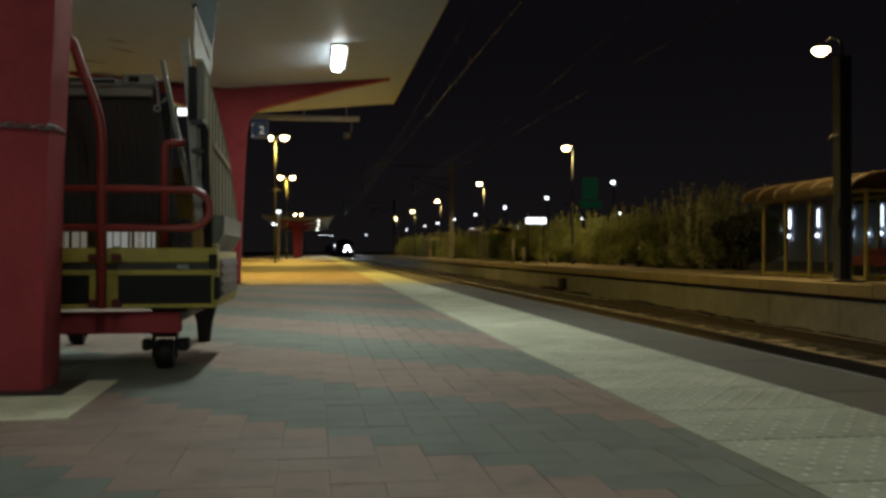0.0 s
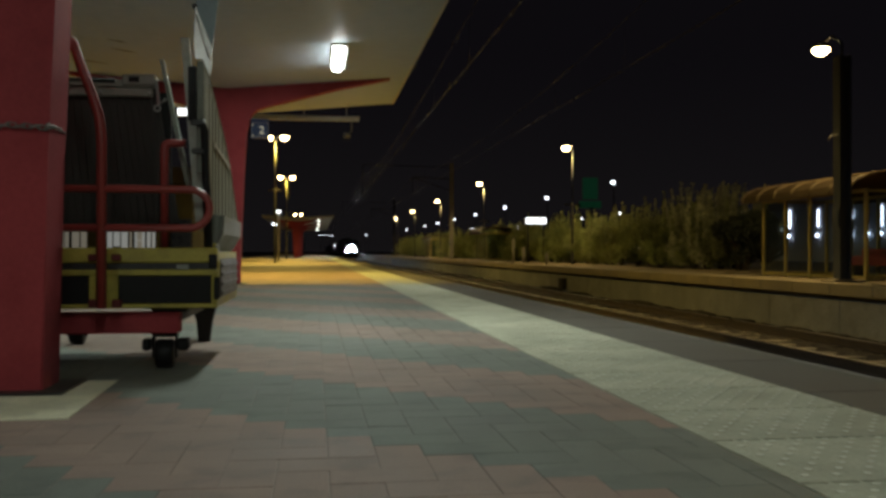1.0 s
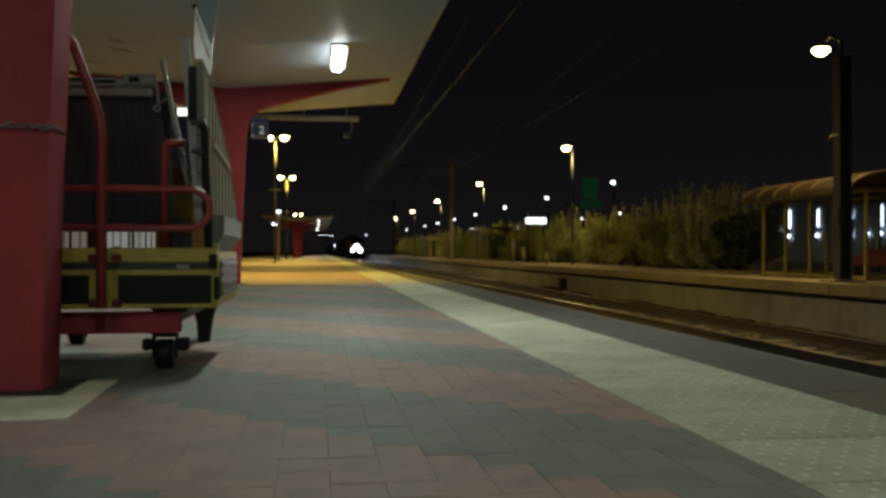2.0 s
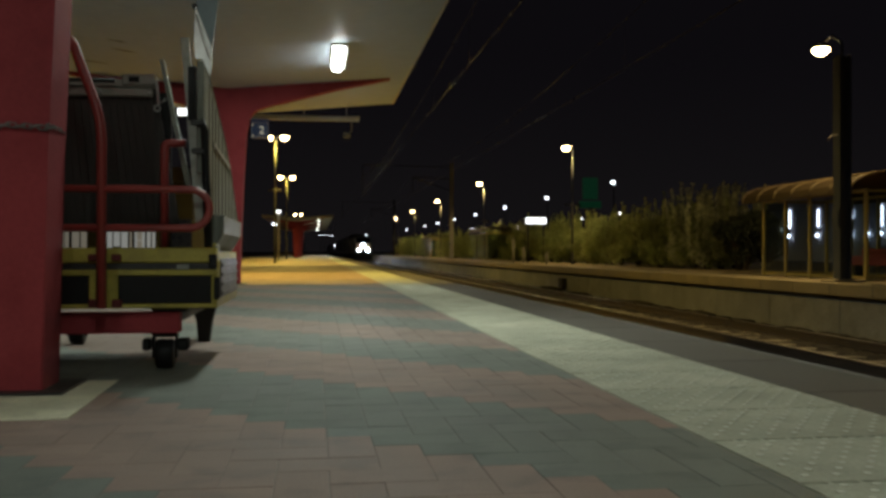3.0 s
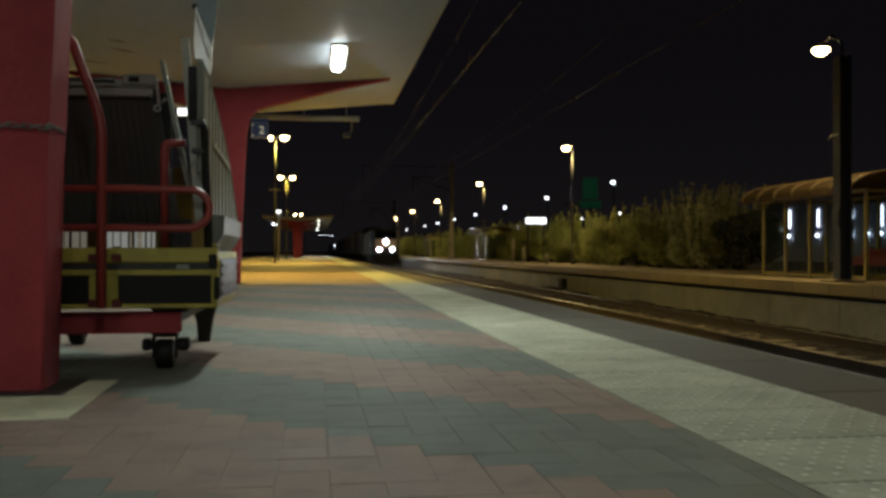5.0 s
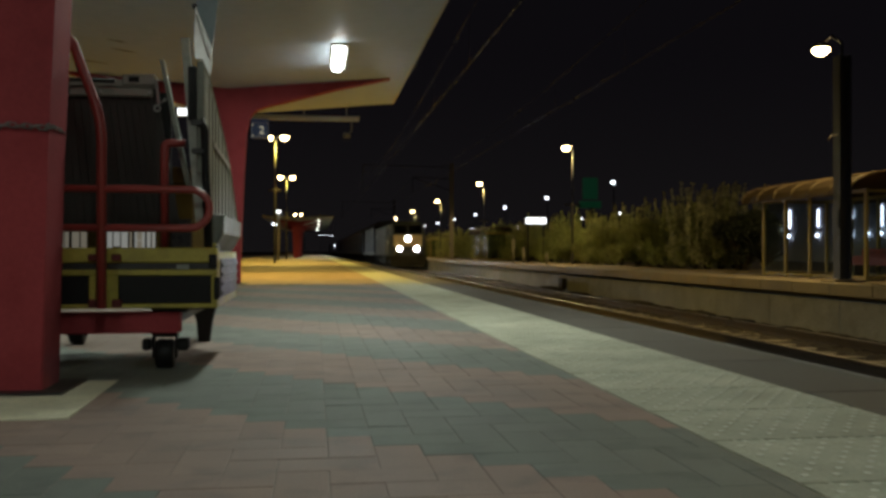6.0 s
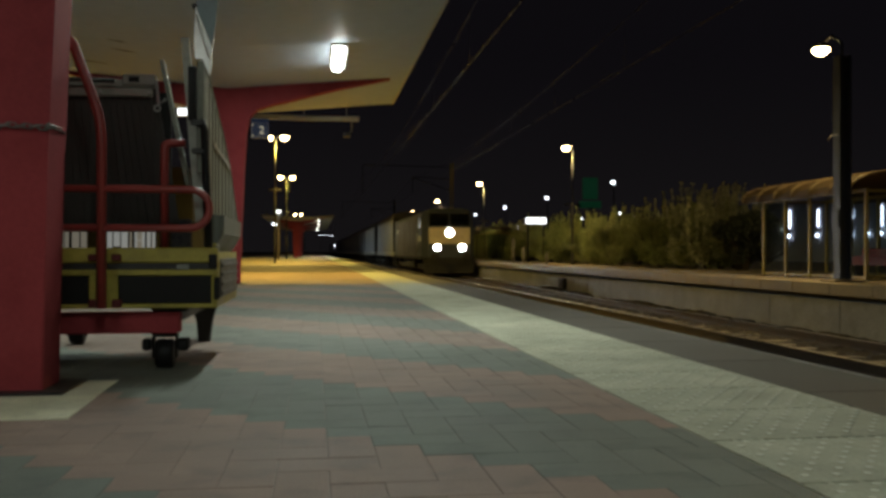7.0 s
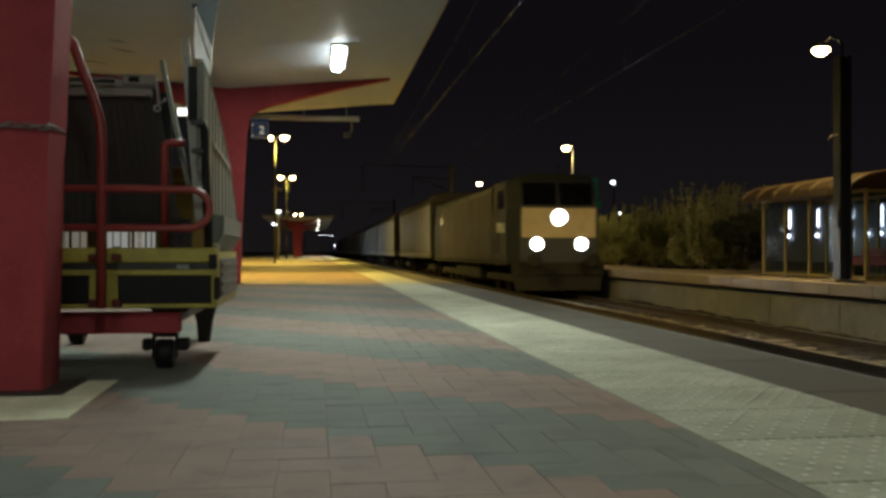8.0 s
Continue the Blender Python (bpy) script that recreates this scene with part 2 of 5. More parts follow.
    "g_head": glow("headlamp_glass", (0.93, 0.97, 1.0), 26),
    "g_beam": glow("headlamp_arc", (0.93, 0.97, 1.0), 130000),
    "g_hall": glow("cold_tube", (0.8, 0.82, 1.0), 7.0, 0.1),
    "g_box": glow("lit_box", (0.92, 0.97, 1.0), 3.0),
    "g_green": glow("green_sign_glow", (0.01, 0.11, 0.045), 0.12, 0.01),
    "g_window": glow("lit_window", (1.0, 0.92, 0.74), 0.11, 0.1),
    "g_white_door": glow("lit_white_interior", (0.92, 0.96, 0.92), 0.2, 0.1),
}



def let_through(m, share, tint):
    """Leaves let part of the light through."""
    nt = m.node_tree
    tr, mx = nt.nodes.new("ShaderNodeBsdfTranslucent"), nt.nodes.new("ShaderNodeMixShader")
    tr.inputs["Color"].default_value = (*tint, 1)
    mx.inputs[0].default_value = share
    nt.links.new(nt.nodes["Principled BSDF"].outputs[0], mx.inputs[1])
    nt.links.new(tr.outputs[0], mx.inputs[2])
    nt.links.new(mx.outputs[0], nt.nodes["Material Output"].inputs["Surface"])


let_through(M["leaf"], 0.25, (0.36, 0.36, 0.13))
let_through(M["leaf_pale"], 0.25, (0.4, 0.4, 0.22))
let_through(M["shelter_roof"], 0.2, (0.25, 0.16, 0.06))

# ---------- mesh helpers ----------
def box(bm, x0, x1, y0, y1, z0, z1, bev=0.0, seg=1):
    vs = [bm.verts.new((x, y, z)) for x in (x0, x1) for y in (y0, y1) for z in (z0, z1)]
    fs = [bm.faces.new([vs[i] for i in q]) for q in ((0, 1, 3, 2), (4, 6, 7, 5), (0, 4, 5, 1), (2, 3, 7, 6), (0, 2, 6, 4), (1, 5, 7, 3))]
    if bev:
        es = list({e for f in fs for e in f.edges})
        bmesh.ops.bevel(bm, geom=es, offset=bev, segments=seg, affect="EDGES", clamp_overlap=True)
    return bm


def boxes(*specs, bev=0.0):
    bm = bmesh.new()
    for s in specs:
        box(bm, *s, bev=bev)
    return bm


def tube(bm, pts, r, seg=10, caps=True):
    """A round bar along a line of points; r is one radius or one a point."""
    pts = [Vector(p) for p in pts]
    rs = r if isinstance(r, (list, tuple)) else [r] * len(pts)
    rings = []
    side = None
    for i, p in enumerate(pts):
        d = (pts[min(i + 1, len(pts) - 1)] - pts[max(i - 1, 0)]).normalized()
        if side is None:
            side = d.orthogonal().normalized()
        side = (side - d * side.dot(d)).normalized()
        up = d.cross(side)
        rings.append([bm.verts.new(p + (side * math.cos(a) + up * math.sin(a)) * rs[i])
                      for a in (2 * math.pi * k / seg for k in range(seg))])
    for a, b in zip(rings, rings[1:]):
        for k in range(seg):
            f = bm.faces.new((a[k], a[(k + 1) % seg], b[(k + 1) % seg], b[k]))
            f.smooth = True
    if caps:
        bm.faces.new(rings[0][::-1])
        bm.faces.new(rings[-1])
    return bm


def tubes(r, *lines, seg=10):
    bm = bmesh.new()
    for ln in lines:
        tube(bm, ln, r, seg)
    return bm


def bend(a, b, c, r, n=6):
    """Points of a rounded corner at b on the way from a to c."""
    a, b, c = Vector(a), Vector(b), Vector(c)
    p, q = b + (a - b).normalized() * r, b + (c - b).normalized() * r
    return [tuple(p * (1 - t) ** 2 + b * 2 * t * (1 - t) + q * t * t) for t in (k / n for k in range(n + 1))]


def prism(bm, outline, y0, y1, axis="y"):
    """An outline in x and z (or y and z) drawn out along the other axis."""
    def put(a, b, t):
        return (a, t, b) if axis == "y" else (t, a, b)
    r0 = [bm.verts.new(put(a, b, y0)) for a, b in outline]
    r1 = [bm.verts.new(put(a, b, y1)) for a, b in outline]
    n = len(outline)
    for k in range(n):
        bm.faces.new((r0[k], r0[(k + 1) % n], r1[(k + 1) % n], r1[k]))
    bm.faces.new(r0[::-1])
    bm.faces.new(r1)
    return bm


def lathe(bm, profile, seg=16, m=None):
    rings = []
    for r, z in profile:
        ring = [Vector((r * math.cos(2 * math.pi * k / seg), r * math.sin(2 * math.pi * k / seg), z)) for k in range(seg)]
        rings.append([bm.verts.new(m @ v if m else v) for v in ring])
    for a, b in zip(rings, rings[1:]):
        for k in range(seg):
            bm.faces.new((a[k], a[(k + 1) % seg], b[(k + 1) % seg], b[k])).smooth = True
    bm.faces.new(rings[0][::-1])
    bm.faces.new(rings[-1])
    return bm


def mesh_of(name, bm, material):
    bmesh.ops.recalc_face_normals(bm, faces=bm.faces[:])
    me = bpy.data.meshes.new(name)
    bm.to_mesh(me)
    bm.free()
    for mt in (material if isinstance(material, (list, tuple)) else [material]):
        me.materials.append(mt)
    return me


def part(name, bm, material, parent, label=""):
    ob = new(name, mesh_of(name, bm, material))
    ob.parent = parent
    return tagged(ob, label)


def thing(name, label, category, m=None, group=""):
    e = new(name)
    e.empty_display_size = 0.1
    if m is not None:
        e.matrix_world = m
    return tagged(e, label, category, group)


def struct(name, bm, material, label, category=""):
    return tagged(new(name, mesh_of(name, bm, material)), label, category or name.split("_")[0], kind="structure")


def piece(name, me, parent, at, rz=0.0):
    ob = new(name, me)
    ob.parent = parent
    ob.matrix_basis = pose(*at, 0, 0, rz)
    return ob


def loose(name, verts, faces, materials, index=None):
    me = bpy.data.meshes.new(name)
    me.from_pydata(verts, [], faces)
    for mt in materials:
        me.materials.append(mt)
    if index is not None:
        me.polygons.foreach_set("material_index", index)
    me.update()
    return me

# ---------- ground, tracks, platforms ----------
def ground_sheet():
    bm = bmesh.new()
    prof = [(-900, -0.08), (-7.2, -0.08), (-7.0, -1.08), (13.4, -1.08), (13.6, -0.08), (900, -0.08)]
    rows = [[bm.verts.new((x, y, z)) for x, z in prof] for y in (-80, 0, 60, 200, 600, 2500)]
    for a, b in zip(rows, rows[1:]):
        for k in range(len(prof) - 1):
            bm.faces.new((a[k], a[k + 1], b[k + 1], b[k]))
    struct("ground", bm, M["ground"], "dark bare ground along the railway at night")


def ballast_bed():
    rng = random.Random(4)
    xs = [2.4 + 0.15 * k for k in range(44)]
    ys = [4 + 0.16 * k for k in range(520)]
    verts = []
    for y in ys:
        for x in xs:
            z = -0.985 + rng.uniform(-0.03, 0.03)
            if 5.2 < x < 5.7:
                z -= 0.05
            if 7.6 < x < 8.5:
                z += 0.055                              # stones lie over the sleepers' far ends
            if x > 8.45:
                z += 0.1 + 0.16 * max(0.0, noise.noise((x * 0.5, y * 0.45, 3.0))) + 0.05 * noise.noise((x, y * 1.7, 7.0))
            verts.append((x + rng.uniform(-0.05, 0.05), y + rng.uniform(-0.05, 0.05), z))
    n = len(xs)
    faces = [(j * n + i, j * n + i + 1, (j + 1) * n + i + 1, (j + 1) * n + i) for j in range(len(ys) - 1) for i in range(n - 1)]
    tagged(new("ballast", loose("ballast", verts, faces, [M["ballast"]])), "dark brown crushed stone ballast between the platforms", "ballast", kind="stuff")
    bm = boxes((2.4, 8.9, 87, 600, -1.07, -0.985), (2.4, 8.9, -40, 4.1, -1.07, -0.985))
    struct("track_bed", bm, M["ballast"], "dark ballast track bed running into the distance")


TRACKS = (3.6, 7.25)


def rails():
    prof = [(-0.07, -0.16), (0.07, -0.16), (0.07, -0.145), (0.012, -0.12), (0.012, -0.045), (0.036, -0.03), (0.036, -0.004),
            (-0.036, -0.004), (-0.036, -0.03), (-0.012, -0.045), (-0.012, -0.12), (-0.07, -0.145)]
    for cx in TRACKS:
        for dx in (-0.755, 0.755):
            e = thing("rail", "long steel rail with a polished running top on sleepers", "rail", pose(cx + dx, 0, -0.78), "rails of the two tracks")
            part("rail_web", prism(bmesh.new(), prof, -40, 600), M["rail_side"], e, "rusty brown rail web and foot")
            part("running_surface", box(bmesh.new(), -0.03, 0.03, -40, 600, -0.004, 0.0), M["rail_top"], e, "polished bright rail head")


def sleepers():
    bm = bmesh.new()
    prism(bm, [(-0.13, -0.15), (0.13, -0.15), (0.11, 0.0), (-0.11, 0.0)], -1.28, 1.28, axis="x")
    me = mesh_of("sleeper", bm, M["sleeper"])
    clip_me = mesh_of("rail_clip", boxes((-0.09, 0.09, -0.07, 0.07, 0.0, 0.025)), M["rail_side"])
    for cx, y0, n in ((TRACKS[1], 8.0, 120), (TRACKS[0], 5.0, 60)):
        for k in range(n):
            ob = new("sleeper", me)
            ob.matrix_world = pose(cx, y0 + 0.6 * k, -0.945)
            tagged(ob, "weathered concrete sleeper bedded in dark ballast", "sleeper", "sleepers under the rails")
            if k < 40:
                for dx in (-0.755, 0.755):
                    piece("rail_fixing", clip_me, ob, (dx, 0, 0))


def near_platform():
    bm = bmesh.new()
    box(bm, -6.9, 1.10, -30, 230, -1.06, -0.0026)
    box(bm, 1.10, 1.82, -30, 230, -1.06, -0.026)
    box(bm, 1.82, 2.26, -30, 230, -1.06, -0.14)
    ob = struct("platform_near", bm, M["joint"], "station platform with a concrete edge above the track", "platform")
    bm = boxes((-6.9, 1.097, 24.0, 230, -0.02, -0.002), (-6.9, 1.097, -30, -6.0, -0.02, -0.002))
    struct("pavement_far", bm, M["paving_far"], "worn reddish paving of the platform further on", "pavement")
    return ob


def far_platform():
    bm = bmesh.new()
    box(bm, 9.12, 13.5, -40, 300, -1.06, -0.02)
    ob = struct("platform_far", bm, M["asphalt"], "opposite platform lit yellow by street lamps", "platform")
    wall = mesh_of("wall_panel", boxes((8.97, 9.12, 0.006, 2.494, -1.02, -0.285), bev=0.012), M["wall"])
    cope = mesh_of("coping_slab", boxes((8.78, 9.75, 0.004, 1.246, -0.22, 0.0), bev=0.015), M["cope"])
    for k in range(46):
        piece("wall_panel", wall, ob, (0, -5 + 2.5 * k, 0))
    for k in range(92):
        piece("coping_slab", cope, ob, (0, -5 + 1.25 * k, 0))
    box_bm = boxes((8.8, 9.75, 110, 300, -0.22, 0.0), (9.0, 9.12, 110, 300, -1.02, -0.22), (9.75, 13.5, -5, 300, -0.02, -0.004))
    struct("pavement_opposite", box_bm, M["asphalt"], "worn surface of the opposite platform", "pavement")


def paver(w, l, mt):
    """A paving brick with chamfered top edges, its corner at the origin."""
    g, c, d = 0.0011, 0.0017, 0.03
    bm = bmesh.new()
    lo = [bm.verts.new(v) for v in ((g, g, -d), (w - g, g, -d), (w - g, l - g, -d), (g, l - g, -d))]
    mi = [bm.verts.new((v.co.x, v.co.y, -c * 0.6)) for v in lo]
    hi = [bm.verts.new(v) for v in ((g + c, g + c, 0), (w - g - c, g + c, 0), (w - g - c, l - g - c, 0), (g + c, l - g - c, 0))]
    for a, b in ((lo, mi), (mi, hi)):
        for k in range(4):
            bm.faces.new((a[k], a[(k + 1) % 4], b[(k + 1) % 4], b[k]))
    bm.faces.new(hi)
    return mesh_of("paver", bm, mt)


def paving(platform):
    """Herringbone of red pavers with green bands slanting across it."""
    WX, WY, X0, Y0, X1, X2 = 0.125, 0.1375, -0.091, 2.28, -6.9, 1.097
    rng = random.Random(7)
    cache, verts, faces, index = {}, [], [], []
    for r in range(-68, 178):
        for c in range(-56, 12):
            k = (c + r) % 4
            if k == 0:
                x, y, w, l = X0 + c * WX, Y0 + r * WY, 2 * WX, WY
            elif k == 2:
                x, y, w, l = X0 + c * WX, Y0 + r * WY, WX, 2 * WY
            else:
                continue
            green = (c + r - 4) % 16 < 8
            a, b = max(x, X1), min(x + w, X2)
            if b - a < 0.02 or y + l > 24.05 or y < -6:
                continue
            z = rng.uniform(-0.0009, 0.0004)
            if 1.7 < y < 5.0 and -1.5 < x < 1.1:
                key = (round(b - a, 3), l, green)
                if key not in cache:
                    cache[key] = paver(b - a, l, M["brick_green" if green else "brick_red"])
                piece("paver", cache[key], platform, (a, y, z), rng.uniform(-0.2, 0.2))
            else:
                g, ch, n = 0.001, 0.0013, len(verts)
                for e, h in ((0, -0.02), (0, -0.003), (ch, 0)):
                    q = g + e
                    verts += [(a + q, y + q, z + h), (b - q, y + q, z + h), (b - q, y + l - q, z + h), (a + q, y + l - q, z + h)]
                for s in (0, 4):
                    faces += [(n + s + i, n + s + (i + 1) % 4, n + s + 4 + (i + 1) % 4, n + s + 4 + i) for i in range(4)]
                faces.append((n + 8, n + 9, n + 10, n + 11))
                # from the lamp light's edge on, pavers take the lit colour
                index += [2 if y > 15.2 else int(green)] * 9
    ob = new("pavers_beyond", loose("pavers_beyond", verts, faces, [M["brick_red_far"], M["brick_green_far"], M["brick_lit_far"]], index))
    ob.parent = platform
    tagged(ob, "red and green herringbone paving bricks", kind="stuff")


def tactile_strip(platform):
    """Pale guidance tiles with slanting rows of low studs, and the plain edge slabs."""
    L, Wd = 0.485, 0.716
    # low ridges slant across each tile; small lugs bridge the joints
    nx, ny, y0, y1 = 46, 34, 0.011, L - 0.011
    verts, faces = [], []
    for j in range(ny + 1):
        for i in range(nx + 1):
            x, y = Wd * i / nx, y0 + (y1 - y0) * j / ny
            u, v = (x - 0.716 * y) / 0.0795, (x + 0.716 * y) / 0.0795
            edge = min(i, nx - i, j, ny - j) > 0
            r1, r2 = (0.5 + 0.5 * math.cos(2 * math.pi * u)) ** 2, (0.5 + 0.5 * math.cos(2 * math.pi * v)) ** 2
            verts.append((x, y, 0.0017 * r1 + 0.0015 * r2 if edge else 0.0))
    n = nx + 1
    faces += [(j * n + i, j * n + i + 1, (j + 1) * n + i + 1, (j + 1) * n + i) for j in range(ny) for i in range(nx)]
    for (ax, ay), (bx, by) in (((0, y0), (Wd, y0)), ((Wd, y0), (Wd, y1)), ((Wd, y1), (0, y1)), ((0, y1), (0, y0))):
        k = len(verts)
        verts += [(ax, ay, 0), (bx, by, 0), (bx, by, -0.028), (ax, ay, -0.028)]
        faces.append((k, k + 3, k + 2, k + 1))
    for i in range(9):
        k, x = len(verts), 0.068 + 0.0795 * i
        verts += [(x - 0.006, y1 - 0.001, 0.0), (x + 0.006, y1 - 0.001, 0.0), (x + 0.006, L + 0.012, 0.0), (x - 0.006, L + 0.012, 0.0)]
        faces.append((k, k + 1, k + 2, k + 3))
    index = [0] * len(faces)
    for j in range(9):
        for i in range(10):
            # pale tops where the ridges cross, their glints put into the colour
            x, y = 0.0795 * i + (0.03975 if j % 2 else 0.0), 0.0555 * j
            if not (0.02 < x < Wd - 0.02 and y0 + 0.02 < y < y1 - 0.02):
                continue
            k = len(verts)
            verts += [(x + 0.0145 * math.cos(q), y + 0.0145 * math.sin(q), 0.0008) for q in (n6 * math.pi / 3 for n6 in range(6))]
            verts += [(x + 0.0105 * math.cos(q), y + 0.0105 * math.sin(q), 0.0052) for q in (n6 * math.pi / 3 for n6 in range(6))]
            faces += [(k + a, k + (a + 1) % 6, k + 6 + (a + 1) % 6, k + 6 + a) for a in range(6)]
            faces.append(tuple(range(k + 6, k + 12)))
            index += [0] * 6 + [1]
    me = loose("tactile_tile", verts, faces, [M["tactile"], M["tactile_top"]], index)
    flat = mesh_of("tactile_tile_plain", boxes((0, Wd, 0.003, L - 0.003, -0.028, 0.0)), M["tactile"])
    for k in range(130):
        y = 2.97 - 20 * L + L * k
        piece("tactile_tile", me if k < 62 else flat, platform, (1.101, y, 0.001))
    long = struct("tactile_strip_far", boxes((1.101, 1.817, 2.97 + 110 * L, 230, -0.028, 0.0)), M["tactile"], "pale tactile strip running on along the platform", "tactile strip")
    edge = mesh_of("edge_slab", boxes((1.822, 2.34, 0.003, 0.997, -0.14, 0.0), bev=0.008), M["kerb"])
    # thin strip along the slab's outer edge, paler than the slab
    nose = mesh_of("worn_nosing", boxes((2.316, 2.343, 0.006, 0.994, -0.03, 0.0025), bev=0.003), M["nosing"])
    for k in range(78):
        piece("edge_slab", edge, platform, (0, -7.7 + k, 0))
        piece("worn_nosing", nose, platform, (0, -7.7 + k, 0))
    struct("platform_edge_far", boxes((1.822, 2.34, 70.3, 230, -0.14, 0.0)), M["kerb"], "plain concrete platform edge", "platform edge")


ground_sheet()
ballast_bed()
rails()
sleepers()
PLATFORM = near_platform()
far_platform()


# ---------- canopy ----------
VALLEY = -1.43


def soffit_z(x):
    return 3.22 + 0.09 * (abs(x - VALLEY) - 0.03)


def canopy(y_from, y_to, soffit="ceiling"):
    bm = bmesh.new()
    for side in (1, -1):
        xe = VALLEY + side * 2.955
        y = y_from
        while y < y_to - 0.05:
            y1 = min(y + 2.96, y_to)
            a, b = VALLEY, xe
            out = [(a, soffit_z(a)), (b, soffit_z(b)), (b, soffit_z(b) + 0.03), (a, soffit_z(a) + 0.03)]
            prism(bm, out, y + 0.004, y1 - 0.004)
            y += 2.96
        out = [(VALLEY, soffit_z(VALLEY) + 0.03), (xe, soffit_z(xe) + 0.03), (xe, soffit_z(xe) + 0.16), (VALLEY, soffit_z(VALLEY) + 0.2)]
        prism(bm, out, y_from, y_to - 0.05)
    ob = tagged(new("ceiling_canopy", mesh_of("ceiling_canopy", bm, M[soffit])), "cream soffit of a winged platform canopy", "ceiling", kind="structure")
    bm = bmesh.new()
    for side in (1, -1):
        xe = VALLEY + side * 2.955
        z = soffit_z(xe)
        box(bm, min(xe, xe + side * 0.03), max(xe, xe + side * 0.03), y_from, y_to, z - 0.01, z + 0.18)
    struct("trim_canopy", bm, M["fascia"], "pale edge trim of the canopy", "trim")
    return ob


def canopy_frame(cy, dx):
    """A red tapered post with two wings that thin out towards the canopy's edges."""
    e = thing("pillar", "red painted steel post with tapering arms under the canopy", "canopy post", pose(VALLEY + dx, cy, 0), "canopy frames")
    half = [(0.21, 0.0), (0.23, 0.9), (0.275, 1.92), (0.31, 2.5), (0.36, 2.76), (0.48, 2.88), (0.7, 2.955), (1.32, 3.12), (1.84, 3.26),
            (2.6, 3.43), (2.69, 3.445)]
    top = [(2.69, soffit_z(VALLEY + 2.69) - 0.002), (0.0, soffit_z(VALLEY) - 0.002)]
    full = half + top + [(-x, z) for x, z in top[:1]] + [(-x, z) for x, z in half[::-1]]
    bm = prism(bmesh.new(), full, -0.12, 0.12)
    bmesh.ops.bevel(bm, geom=[ed for ed in bm.edges if abs(ed.verts[0].co.y - ed.verts[1].co.y) < 1e-4], offset=0.006, segments=2, affect="EDGES")
    part("frame_web", bm, M["red_paint"], e)
    part("base_plate", boxes((-0.3, 0.3, -0.2, 0.2, 0.0, 0.012), bev=0.003), M["dark_steel"], e, "dark steel base plate")


def tube_lamp(y, x=0.33, tube="g_tube"):
    z = soffit_z(x)
    e = thing("canopy_lamp", "fluorescent canopy lamp with a glowing white diffuser", "ceiling lamp", pose(x, y, z), "canopy lamps")
    part("housing", boxes((-0.1, 0.1, -0.71, 0.71, -0.05, -0.005), bev=0.008), M["fascia"], e, "grey lamp housing")
    bm = prism(bmesh.new(), [(-0.08, -0.05), (0.08, -0.05), (0.065, -0.1), (0.03, -0.125), (-0.03, -0.125), (-0.065, -0.1)], -0.7, 0.7)
    part("diffuser", bm, M[tube], e, "glowing white diffuser")
    part("reflector", boxes((0.102, 0.11, -0.7, 0.7, -0.12, -0.006), bev=0.002), M["galv"], e, "steel side reflector")
    part("end_clip", boxes((-0.03, 0.03, 0.7, 0.715, -0.1, -0.05), bev=0.004), M["fascia"], e)


canopy(-11.05, 18.55)
canopy(80.0, 128.0, "ceiling_old")
for cy, dx in ((3.78, 0.21), (15.78, 0.0), (-8.2, 0.2), (83.0, -0.2), (95.0, -0.2), (107.0, -0.2)):
    canopy_frame(cy, dx)
for y in (*TUBE_Y, *FAR_TUBE_Y):
    tube_lamp(y, tube="g_tube_dim" if y > 80 else "g_tube")
# unseen fixtures added to go with the left fill lights
for y in FILL_TUBE_Y:
    tube_lamp(y, -3.2, "g_tube_dim" if y == 1.6 else "g_tube")


# ---------- lamps along the platforms ----------
def double_lamp(x, y, h=6.0, reach=(-0.42, 0.42)):
    e = thing("street_lamp", "tall platform lamp with two glowing sodium heads", "street lamp", pose(x, y, 0), "double platform lamps")
    part("lower_post", tube(bmesh.new(), [(0, 0, 0), (0, 0, 0.05), (0, 0, 3.4), (0, 0, 3.46)], [0.09, 0.062, 0.052, 0.034]), M["black"], e, "dark painted lower post")
    part("door_plate", boxes((-0.035, 0.035, -0.072, -0.056, 0.5, 0.85), bev=0.006), M["dark_steel"], e)
    part("pole", tube(bmesh.new(), [(0, 0, 3.45), (0, 0, h - 0.05)], [0.032, 0.024]), M["lamp_pole"], e)
    if y > 30:
        part("bracket", boxes((-0.3, 0.3, -0.02, 0.02, 3.44, 3.48), (-0.3, -0.2, -0.05, 0.05, 3.4, 3.49), (0.2, 0.3, -0.05, 0.05, 3.4, 3.49), bev=0.006), M["mast"], e, "small crossbar with two boxes")
    for s in reach:
        k = 1.0 if abs(s) > 0.3 else 0.4
        part("arm", tube(bmesh.new(), [(0, 0, h - 0.2), (s * 0.3, 0, h - 0.03), (s * 0.7, 0, h + 0.02)], 0.022, 8), M["lamp_pole"], e)
        part("lamp_head", lathe(bmesh.new(), [(0.02, 0.09), (0.14 * k, 0.07), (0.19 * k, 0.0), (0.17 * k, -0.02)], 14, pose(s, 0, h)), M["lamp_pole"], e)
        part("bulb", lathe(bmesh.new(), [(0.18 * k, -0.02), (0.19 * k, -0.1), (0.12 * k, -0.19), (0.02, -0.22)], 14, pose(s, 0, h)), M["g_sodium"], e, "glowing sodium lamp glass")


